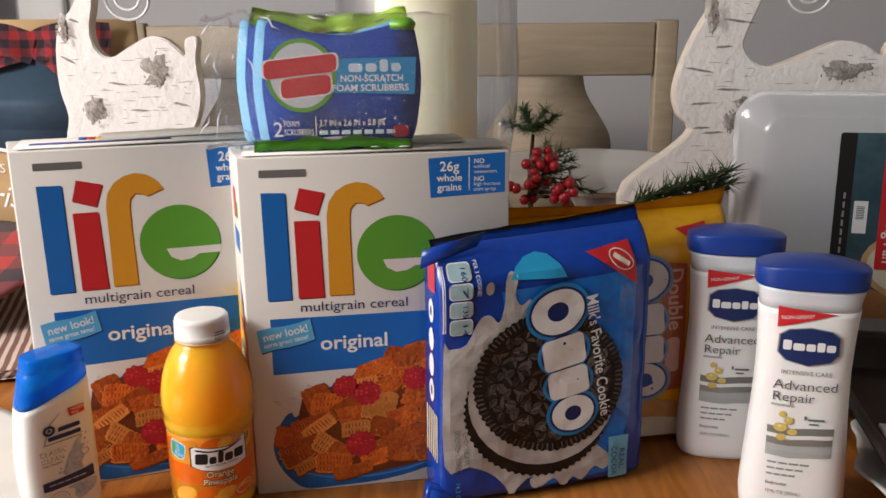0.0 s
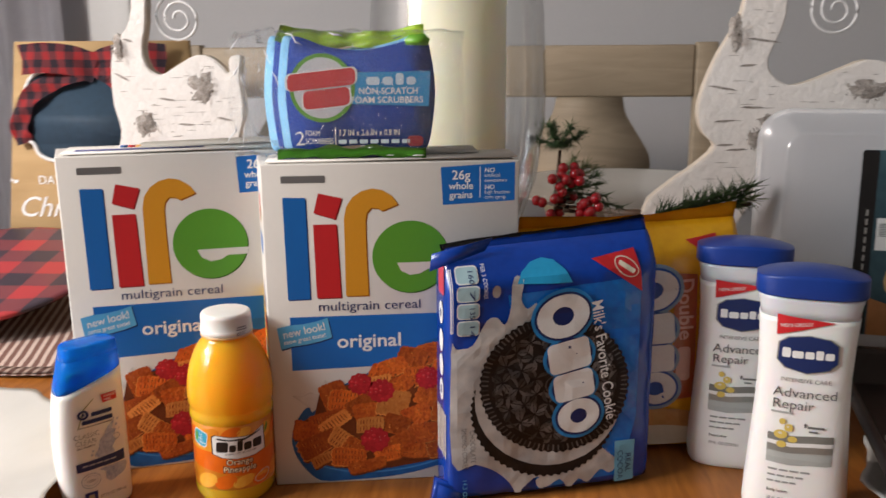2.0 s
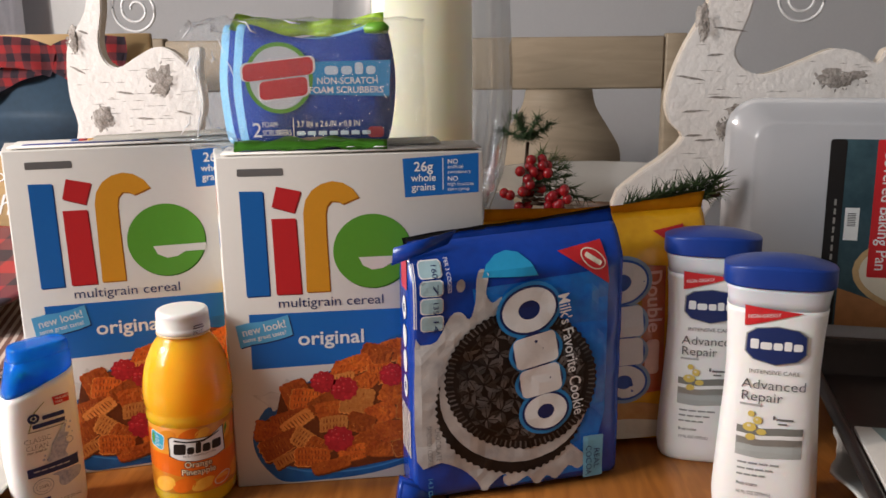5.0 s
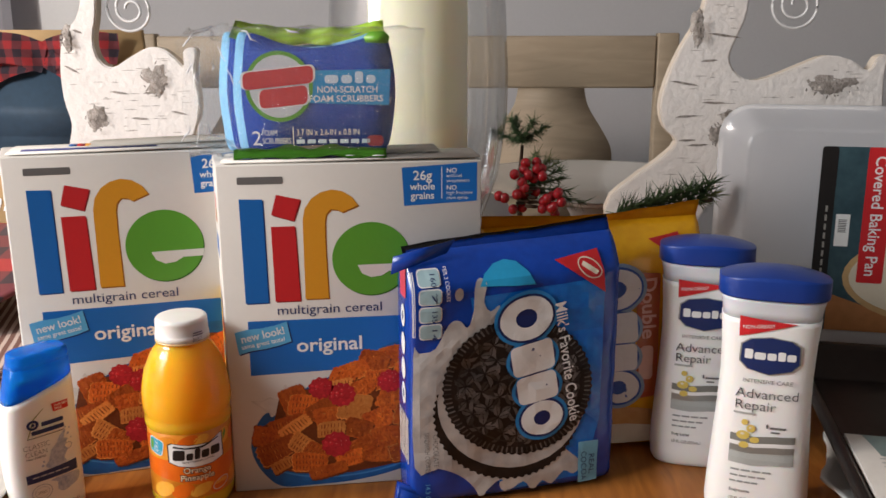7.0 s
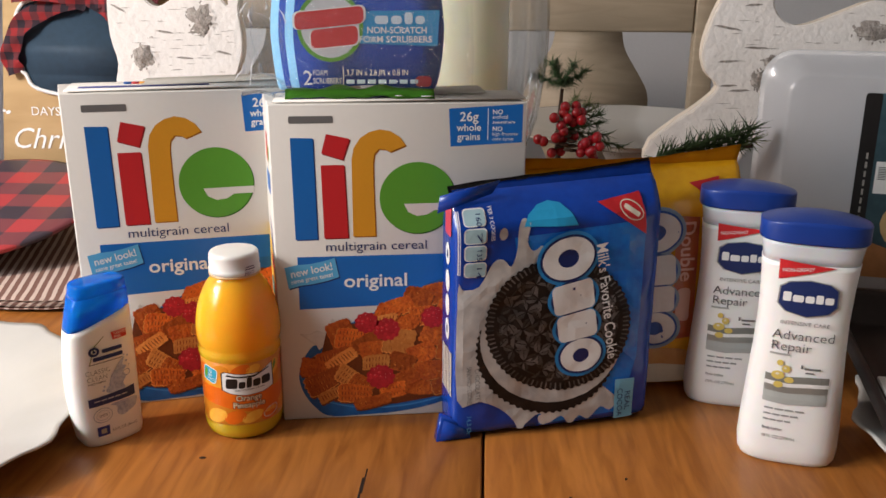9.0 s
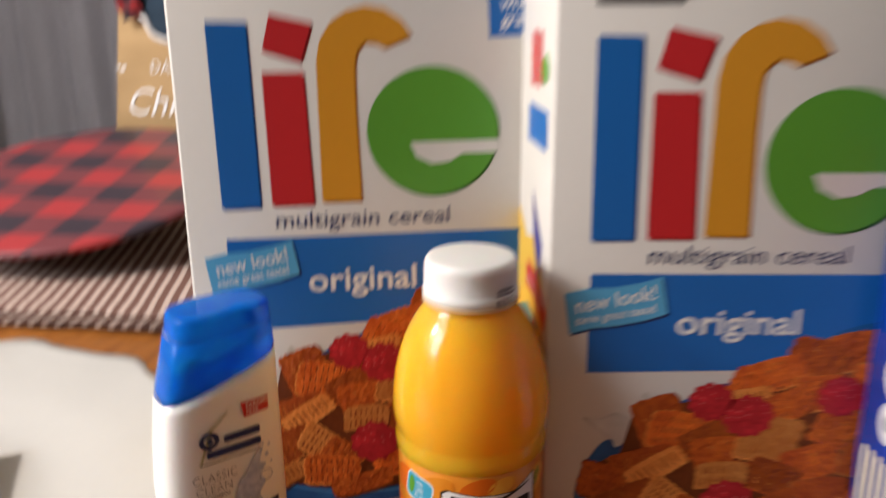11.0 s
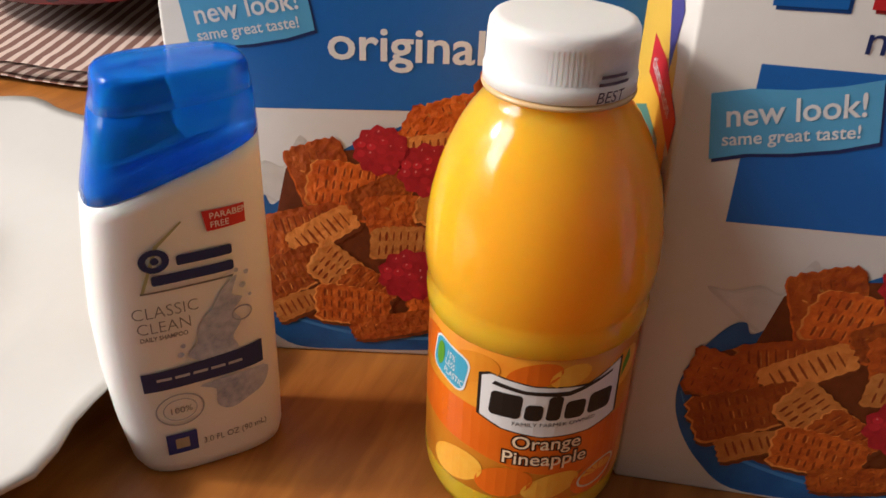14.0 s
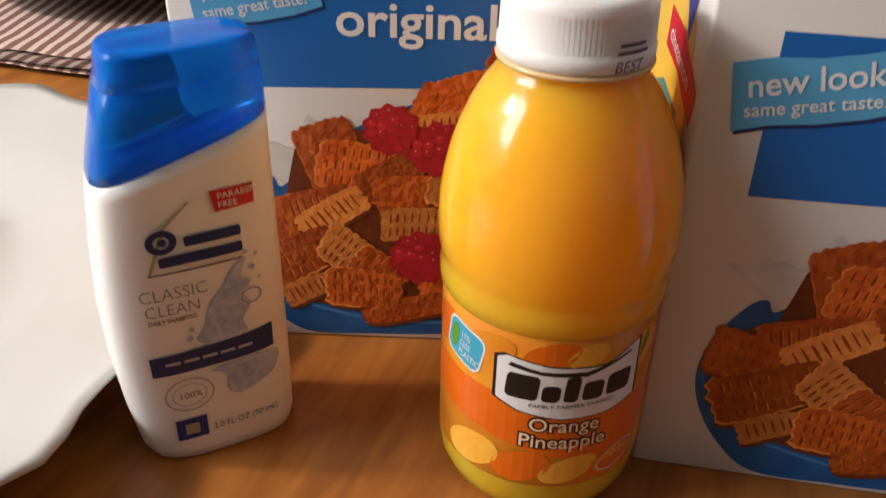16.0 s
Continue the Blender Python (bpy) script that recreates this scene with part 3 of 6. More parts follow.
def scatter_cereal():
    """The printed heap of pillow-shaped lattice squares; later pieces lie a hair above earlier ones."""
    rng = random.Random(5)
    dark, brown, pale, cut, under = (bmesh.new() for _ in range(5))
    heap = [(14, 52), (30, 60), (34, 77), (46, 83), (64, 86), (78, 94), (92, 101), (108, 110), (130, 114), (156, 112), (172, 98), (174, 60), (170, 34), (148, 22), (116, 15), (90, 11), (62, 11), (40, 15), (26, 22), (17, 34)]
    dark.faces.new([dark.verts.new((x, y, 0)) for x, y in heap])

    def lay(bm, pts, z):
        bm.faces.new([bm.verts.new((x, y, z)) for x, y in pts])
    for i, (u, v, w, h, turn, look_) in enumerate(HEAP_FAR + HEAP_NEAR + HEAP_FRONT):
        z = 0.010 * i
        a, b = w * 0.62, h * (0.66 if h > 10 else 0.74)
        lean, bow, pinch = rng.uniform(-0.16, 0.16), rng.uniform(-0.9, 0.9), rng.uniform(0.74, 1.0)

        def at(p, q):
            """p, q from -1 to 1 across the pillow, which is a little skewed, bowed and narrower at one end."""
            k = 1 - (1 - pinch) * (p + 1) / 2
            return p * a + lean * q * b, q * b * k + bow * (1 - p * p)
        edge = []
        for p0, q0, p1, q1, n in ((-1, -1, 1, -1, 14), (1, -1, 1, 1, 8), (1, 1, -1, 1, 14), (-1, 1, -1, -1, 8)):
            for k in range(n):
                f = k / n
                p, q = p0 + (p1 - p0) * f, q0 + (q1 - q0) * f
                dent = 0.035 * (1 if k % 2 else -1) + rng.uniform(-0.03, 0.03)
                r = 1 - 0.07 * (abs(p) * abs(q)) ** 3
                edge.append(at(p * r * (1 + (dent if abs(p) == 1 else 0)), q * r * (1 + (dent if abs(q) == 1 else 0))))
        body = moved(edge, u, v, turn)
        lay(under, [(x + 0.7, y - 1.3) for x, y in body], z - 0.003)
        tone = pale if look_ in (0, 3) else brown
        # the thick pale rim shows along the lower and the far edge
        lay(pale if look_ != 2 or i % 3 == 0 else brown, body, z)
        lay(tone, moved([(x * 0.972 + 0.34, y * 0.945 + 0.38) for x, y in edge], u, v, turn), z + 0.002)
        rows = 3 if h > 12 else 2 if h > 8.5 else 1
        cols = max(4, int(w / 2.5))
        for r in range(rows):
            c = (r - (rows - 1) / 2) * 1.7 / rows
            hh = (0.58 if look_ in (0, 1) else 0.40) / rows
            for k in range(cols):
                p = -0.82 + 1.64 * (k + 0.5) / cols + rng.uniform(-0.02, 0.02)
                if look_ >= 2 and rng.random() < (0.45 if look_ == 2 else 0.75):
                    continue
                t = rng.uniform(0.022, 0.040) * 12 / a * (1.15 if look_ in (0, 1) else 0.7)
                lay(cut, moved([at(p - t * 0.6, c - hh), at(p + t * 0.6, c - hh * 0.94), at(p + t, c), at(p + t * 0.5, c + hh), at(p - t * 0.5, c + hh * 0.9), at(p - t, c)], u, v, turn), z + 0.004)
                if look_ == 1 and rng.random() < 0.6:
                    lay(pale, moved([at(p + t * 1.3, c - hh * 0.8), at(p + t * 2.0, c - hh * 0.7), at(p + t * 1.9, c + hh * 0.8), at(p + t * 1.3, c + hh * 0.7)], u, v, turn), z + 0.004)
        if look_ == 2:
            # glazed glints and toasted spots on the smooth pillows
            for _ in range(5):
                p, q, g = rng.uniform(-0.7, 0.7), rng.uniform(-0.6, 0.7), rng.uniform(0.5, 1.1)
                x, y = at(p, q)
                lay(pale if rng.random() < 0.6 else cut, moved(disc(x, y, g, g * 0.35, 8, rng.uniform(-50, 50)), u, v, turn), z + 0.004)
    return dark, brown, pale, cut, under


def cereal_box(m, label):
    w, d, hgt = 0.193, 0.062, 0.2625
    b = thing("cereal_box", m, label, "cereal box", "cereal boxes")
    bm = block(-0.003, 0, 0, w, d, hgt - 0.001, 0.0012)
    for v in bm.verts:
        v.co.x -= 0.15 * v.co.y
    part("carton", bm, CARD, b)
    # lid flaps with a tuck tab standing a little open
    bm = slab([(0.001, hgt), (w - 0.001, hgt + 0.001), (w - 0.001, hgt + 0.0018), (0.001, hgt + 0.0012)], 0.0015, d - 0.014)
    part("top_flap", bm, CARD, b)
    part("tuck_tab", slab([(0.055, hgt + 0.0012), (w - 0.028, hgt + 0.0032), (w - 0.03, hgt + 0.0040), (0.058, hgt + 0.0022)], 0.022, d + 0.001, 0.0002), INNER, b, "grey inner board of the tuck tab")
    part("printed_stripe", slab([(0.010, hgt + 0.0014), (0.108, hgt + 0.0019), (0.108, hgt + 0.0021), (0.010, hgt + 0.0016)], 0.010, 0.020), flat("print violet blue", (0.05, 0.06, 0.22)), b)
    for i, (mat, x) in enumerate(((BLUED, 0.042), (RED, 0.048), (AMBER, 0.054), (GREEN, 0.061))):
        part("printed_mark", slab([(x, hgt + 0.0016), (x + 0.006, hgt + 0.0016), (x + 0.006, hgt + 0.0022), (x, hgt + 0.0022)], 0.030, 0.042), mat, b)
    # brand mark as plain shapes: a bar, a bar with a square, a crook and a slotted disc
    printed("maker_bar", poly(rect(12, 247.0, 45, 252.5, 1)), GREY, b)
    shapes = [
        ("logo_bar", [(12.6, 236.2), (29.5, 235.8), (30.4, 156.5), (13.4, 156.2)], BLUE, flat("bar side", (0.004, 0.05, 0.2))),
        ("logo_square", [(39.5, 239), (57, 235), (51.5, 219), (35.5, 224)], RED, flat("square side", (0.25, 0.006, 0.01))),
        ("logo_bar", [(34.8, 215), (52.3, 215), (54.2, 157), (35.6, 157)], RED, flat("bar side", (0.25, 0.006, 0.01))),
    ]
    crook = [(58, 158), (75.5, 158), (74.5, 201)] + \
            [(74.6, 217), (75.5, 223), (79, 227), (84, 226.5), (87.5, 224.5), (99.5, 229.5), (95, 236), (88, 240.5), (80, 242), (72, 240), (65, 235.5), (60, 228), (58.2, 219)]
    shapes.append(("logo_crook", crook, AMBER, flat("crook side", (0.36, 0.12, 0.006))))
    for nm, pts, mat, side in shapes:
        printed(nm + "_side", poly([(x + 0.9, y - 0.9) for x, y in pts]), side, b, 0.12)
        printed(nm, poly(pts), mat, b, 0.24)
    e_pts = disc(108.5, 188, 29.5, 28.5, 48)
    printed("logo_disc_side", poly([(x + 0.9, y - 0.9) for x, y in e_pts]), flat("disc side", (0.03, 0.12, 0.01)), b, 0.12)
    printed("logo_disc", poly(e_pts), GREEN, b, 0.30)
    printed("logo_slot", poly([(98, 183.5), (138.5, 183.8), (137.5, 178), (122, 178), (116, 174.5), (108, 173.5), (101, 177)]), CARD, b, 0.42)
    words("multigrain cereal", 10.5, 36, 146.5, NAVY, b, width=79)
    # blue band with the pale flag
    printed("blue_band", poly([(14, 142), (180, 142), (180, 102), (14, 98)]), BLUE, b)
    words("original", 15.5, 49.5, 116.0, WHITE, b, 0.35, width=50, bold=0.25)
    wave = [(3.6, 133.5), (13, 135.6), (24, 136.3), (34, 138.2), (43, 140.8), (46, 124.8), (37, 121.8), (26, 119.5), (15, 118.2), (6.2, 115.7)]
    printed("flag_shadow", poly([(x + 0.8, y - 0.9) for x, y in wave]), NAVY, b, 0.28)
    printed("flag", poly(wave), SKYB, b, 0.36)
    words("new look!", 8.8, 8.5, 125.0, WHITE, b, 0.5, turn=11, width=33, bold=0.12)
    words("same great taste!", 5.0, 8.6, 119.8, WHITE, b, 0.5, turn=10, width=33, bold=0.06)
    # grain claim
    printed("claim_panel", poly([(132.5, 257), (189.5, 260), (189.5, 230.5), (134, 228)]), BLUE, b)
    words("26g", 10, 148, 247.5, WHITE, b, 0.3, align="CENTER", bold=0.15)
    words("whole", 7.6, 148, 240, WHITE, b, 0.3, align="CENTER", bold=0.12)
    words("grains", 7.6, 148, 233, WHITE, b, 0.3, align="CENTER", bold=0.12)
    printed("claim_rule", poly(rect(162.3, 233, 162.9, 257)), WHITE, b, 0.3)
    words("NO", 5, 166, 252.5, WHITE, b, 0.3, bold=0.08)
    words("artificial\nsweeteners", 3.8, 166, 249, WHITE, b, 0.3)
    words("NO", 5, 166, 239.5, WHITE, b, 0.3, bold=0.08)
    words("high fructose\ncorn syrup", 3.8, 166, 236, WHITE, b, 0.3)
    # the bowl
    bowl = smooth_line([(11, 38, 0), (13, 50, 0), (17, 58, 0), (22, 65, 0), (26, 66.5, 0), (29, 63, 0), (40, 74, 0), (57, 86.5, 0), (88, 100.5, 0), (124, 120, 0), (160, 121, 0), (178, 104, 0), (180, 70, 0), (172, 38, 0), (150, 20, 0), (120, 9, 0), (90, 3.5, 0), (58, 2, 0), (34, 2.5, 0), (22, 12, 0), (14, 25, 0)], 5)
    lip = smooth_line([(12, 40, 0), (16, 31, 0), (24, 21, 0), (40, 14, 0), (62, 9.5, 0), (90, 9.5, 0), (118, 14, 0), (150, 25, 0), (168, 38, 0)], 5, False)
    splash = smooth_line([(13, 77, 0), (20, 76.5, 0), (27, 79.5, 0), (33, 77.5, 0), (36, 83, 0), (39.5, 89.3, 0), (43, 85, 0), (50, 83, 0), (52, 74, 0), (44, 66, 0), (34, 62, 0), (26, 66, 0), (20, 71, 0)], 4)
    printed("milk_splash", poly([(x, y) for x, y, _ in splash]), SHADE, b, 0.12)
    printed("milk_light", poly([(x * 0.86 + 4.6, y * 0.88 + 8.6) for x, y, _ in splash]), MILK, b, 0.16)
    printed("bowl_print", poly([(x, y) for x, y, _ in bowl]), BOWL, b, 0.20)
    printed("bowl_rim_print", poly(*[[p[:2], q[:2], (q[0] + 0.2, q[1] - 1.5), (p[0] + 0.2, p[1] - 1.5)] for p, q in zip(lip, lip[1:])]), flat("print bowl rim", (0.05, 0.22, 0.50)), b, 0.23)
    dark, brown, pale, cut, under = scatter_cereal()
    tagged(printed("cereal_edge_print", under, CEREALD, b, 0.34), "", "", "", "stuff")
    printed("heap_print", dark, CEREALD, b, 0.26)
    tagged(printed("cereal_print", brown, CEREAL, b, 0.34), "", "", "", "stuff")
    tagged(printed("pale_cereal_print", pale, CEREALL, b, 0.34), "", "", "", "stuff")
    tagged(printed("lattice_print", cut, CEREALS, b, 0.34), "", "", "", "stuff")
    pick = random.Random(8)
    for u, v, size in BERRIES:
        k = size / 10.2
        rim_ = [(u + k * (10.2 + 0.7 * math.cos(11 * q)) * math.cos(q), v + k * (9.4 + 0.7 * math.cos(11 * q)) * math.sin(q)) for q in (2 * math.pi * i / 44 for i in range(44))]
        level = 0.60 if v > 60 else 0.74
        rb = printed("raspberry_print", poly(rim_), BERRYP, b, level)
        drupes, shine = [], []
        for ring_n, rad in ((1, 0.0), (6, 3.7), (12, 7.0)):
            for q in range(ring_n):
                a = 2 * math.pi * (q + pick.uniform(-0.25, 0.25)) / ring_n + rad
                x, y = u + k * rad * 1.08 * math.cos(a), v + k * rad * math.sin(a)
                drupes.append(disc(x, y, k * pick.uniform(1.3, 1.8), k * pick.uniform(1.1, 1.6), 10))
                if y > v - 1.5 and pick.random() < 0.7:
                    shine.append(disc(x - 0.3, y + 0.5, pick.uniform(0.25, 0.6), pick.uniform(0.2, 0.4), 6, pick.uniform(0, 90)))
        dm = bmesh.new()
        for n_, o_ in enumerate(drupes):
            dm.faces.new([dm.verts.new((x, y, 0.0004 * n_)) for x, y in o_])
        tagged(printed("drupelet_print", dm, DRUPE, rb, level + 0.012), "", "", "", "stuff")
        tagged(printed("drupelet_glint", poly(*shine), DRUPEL, rb, level + 0.026), "", "", "", "stuff")
    # left side: ribbons in yellow, violet, red and green
    side = lambda u, v, h: Vector((-0.003 - 0.15 * (d - u / 1000) - h / 1000, d - u / 1000, v / 1000))
    printed("side_print", poly([(3, 20), (52, 30), (56, 90), (50, 138), (38, 150), (20, 146), (3, 156)]), YELLOW, b, 0.15, side)
    printed("side_ribbon", poly([(22, 136), (40, 134), (60, 124), (58, 114), (38, 122), (21, 124)]), RED, b, 0.25, side)
    printed("side_ribbon", poly([(6, 108), (24, 115), (44, 112), (48, 101), (28, 99), (10, 97)]), TEAL, b, 0.25, side)
    printed("side_ribbon", poly([(30, 170), (50, 150), (44, 132), (34, 150)]), flat("print violet", (0.07, 0.06, 0.25)), b, 0.25, side)
    printed("side_panel_print", poly(rect(20, 190, 54, 206)), BLUE, b, 0.2, side)
    printed("side_mark", poly(rect(24, 214, 34, 236), rect(36, 214, 42, 236)), RED, b, 0.2, side)
    printed("side_mark", poly(disc(48, 222, 6)), GREEN, b, 0.2, side)
    words("cinnamon", 7.0, 25, 127.5, WHITE, b, 0.4, side, turn=-14)
    words("vanilla", 7.0, 17, 103, WHITE, b, 0.4, side, turn=4)
    return b


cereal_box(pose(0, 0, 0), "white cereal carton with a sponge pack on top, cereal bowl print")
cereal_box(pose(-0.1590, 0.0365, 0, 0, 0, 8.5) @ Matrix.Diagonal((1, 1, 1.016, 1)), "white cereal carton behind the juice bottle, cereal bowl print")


# ---- shampoo ----
def shampoo():
    s = thing("shampoo_bottle", pose(-0.145, -0.03, 0, 0, 0, 38), "small white shampoo bottle with a translucent blue flip cap", "bottle")
    n = 40

    def section(ul, ur, zl, zr, dep, p=3.2):
        c, r = (ul + ur) / 2, (ur - ul) / 2
        return [((c + x * r) / 1000, (13 + y * dep / 2) / 1000, (zl + (zr - zl) * (x + 1) / 2) / 1000) for x, y in oval(1, 1, p, n)]
    body = [(-3.5, 38, 0, 0, 27), (-6.5, 40, 1.0, 1.0, 30), (-8.6, 41, 5, 5, 31.2), (-11, 41.3, 20, 20, 31.2), (-12.6, 41.3, 40, 42, 31), (-12.8, 41.2, 56, 64, 30.5),
            (-11.6, 41.0, 74, 86, 29.5), (-9.6, 41.0, 91, 105, 28), (-9.0, 41, 95.5, 110.5, 27.5)]
    part("body", rings([section(*a) for a in body]), SHAMP, s)
    cap = [(-8.8, 41, 96.1, 111.1, 27.6), (-8.2, 41.0, 99.5, 113.5, 27.6), (-4.8, 40.6, 113, 120, 27), (-2.9, 40.4, 120.6, 123.4, 26.7), (-2.5, 40.0, 120.9, 123.6, 26.0), (-2.4, 40.0, 121.4, 124.0, 26.0), (-2.8, 40.35, 121.7, 124.2, 26.6), (-1.6, 40.0, 124.8, 126.2, 26.2), (-1.1, 39.8, 128.8, 129.6, 25.8), (-0.7, 39.5, 130.3, 130.9, 25.2), (0.3, 38.7, 131.3, 131.7, 24.0), (0.9, 38.2, 131.5, 131.9, 23.2), (3, 36, 131.7, 132.1, 21), (12, 28, 131.9, 132.2, 8)]
    c = part("flip_cap", rings([section(*a) for a in cap]), SHCAP, s, "translucent blue flip cap")

    # print follows the rounded front: front face y for a given u
    def wrap(u, v, h):
        x = max(-1, min(1, (u - 16.3) / 26.6))
        y = -abs(1 - abs(x) ** 3.2) ** (1 / 3.2) * (15.5 - max(0, v - 62) * 0.035)
        return Vector(((u - 2.0) / 1000, (13 + y - h) / 1000, v / 1000))
    k = dict(mapping=wrap, cut=3.0)
    printed("red_tag", poly([(22, 92.5), (34.5, 92.3), (34.5, 86.2), (23, 86)]), RED, s, 0.5, **k)
    words("PARABEN\nFREE", 2.7, 24, 89.7, WHITE, s, 0.7, mapping=wrap)
    printed("brand_swirl", ring_poly(7.5, 80, 4.2, 3.7, 2.2, 1.9), NAVY, s, 0.5, **k)
    printed("brand_dot", poly(disc(7.7, 80, 1.2, 1.2, 12)), NAVY, s, 0.5, **k)
    printed("brand_bar", poly(rect(13.5, 77.4, 29.5, 80.6, 0.8), rect(6, 72.2, 29.5, 75.4, 0.8)), NAVY, s, 0.5, **k)
    printed("fine_line", poly(rect(2.5, 69.9, 29, 70.5)), GREY, s, 0.5, **k)
    printed("swoosh", poly([(2.5, 70), (3.4, 70), (9, 84), (16.5, 90.5), (16.0, 90.8), (8, 84.6)]), flat("print pale green", (0.35, 0.36, 0.2)), s, 0.45, **k)
    words("CLASSIC", 5.6, -1.0, 61.8, GREY, s, 0.5, mapping=wrap, width=18.5, bold=-0.09)
    words("CLEAN", 5.6, -0.2, 56.6, GREY, s, 0.5, mapping=wrap, width=15, bold=-0.09)
    words("DAILY SHAMPOO", 2.1, 0.4, 54, GREY, s, 0.5, mapping=wrap, width=13.5, bold=0.05)
    water = material("printed water splash", (0.60, 0.66, 0.74), 0.33, dark=(0.24, 0.29, 0.46), scale=160, fine=500)
    splash = smooth_line([(13, 46, 0), (16, 50, 0), (18, 57, 0), (22, 61, 0), (25, 66, 0), (30, 70, 0), (28, 64, 0), (31, 62, 0), (28, 58, 0), (30, 54, 0), (27, 49, 0), (28, 44, 0), (18, 43, 0)], 4)
    printed("splash_print", poly([(x, y) for x, y, _ in splash], *[disc(a, b, r, r, 10) for a, b, r in ((31.5, 66, 1.0), (33, 70, 0.8), (30, 71.5, 0.7), (12, 50, 0.8), (11, 47, 1.0), (33.5, 62, 0.6))]), water, s, 0.45, **k)
    printed("bubble_print", ring_poly(30.5, 56.5, 3.3, 2.7, 2.8, 2.2), flat("print bubble", (0.30, 0.34, 0.45)), s, 0.5, **k)
    printed("navy_band", poly([(-1.2, 42.4), (17, 43.2), (36, 44.2), (36, 35.6), (17, 35.6), (-1.0, 35.4)]), NAVY, s, 0.55, **k)
    printed("band_text_bar", poly(*[rect(3 + 5.4 * q, 39.0, 7.4 + 5.4 * q, 40.0) for q in range(5)]), flat("print band grey", (0.45, 0.48, 0.55)), s, 0.7, **k)
    low = smooth_line([(16, 34, 0), (20, 31, 0), (20, 25, 0), (24, 22, 0), (30, 24, 0), (36, 27, 0), (36, 34, 0)], 4)
    printed("splash_print", poly([(x, y) for x, y, _ in low]), water, s, 0.45, **k)
    printed("seal_ring", ring_poly(8.5, 26.8, 7.4, 6.2, 6.9, 5.7), flat("print seal grey", (0.38, 0.40, 0.46)), s, 0.5, **k)
    printed("seal_ring", ring_poly(8.5, 26.8, 5.2, 4.2, 4.9, 3.9), flat("print seal grey", (0.38, 0.40, 0.46)), s, 0.5, **k)
    words("100%", 3.3, 8.6, 25.6, GREY, s, 0.6, mapping=wrap, align="CENTER")
    printed("navy_square", poly(rect(3, 9.5, 12.4, 17.5)), flat("print navy square", (0.012, 0.03, 0.22)), s, 0.5, **k)
    printed("square_mark", poly(rect(5.6, 11.5, 9.8, 15.5)), SILVER, s, 0.65, **k)
    words("3.0 FL OZ (90 mL)", 3.4, 14.0, 10.8, GREY, s, 0.5, mapping=wrap, width=21)


shampoo()


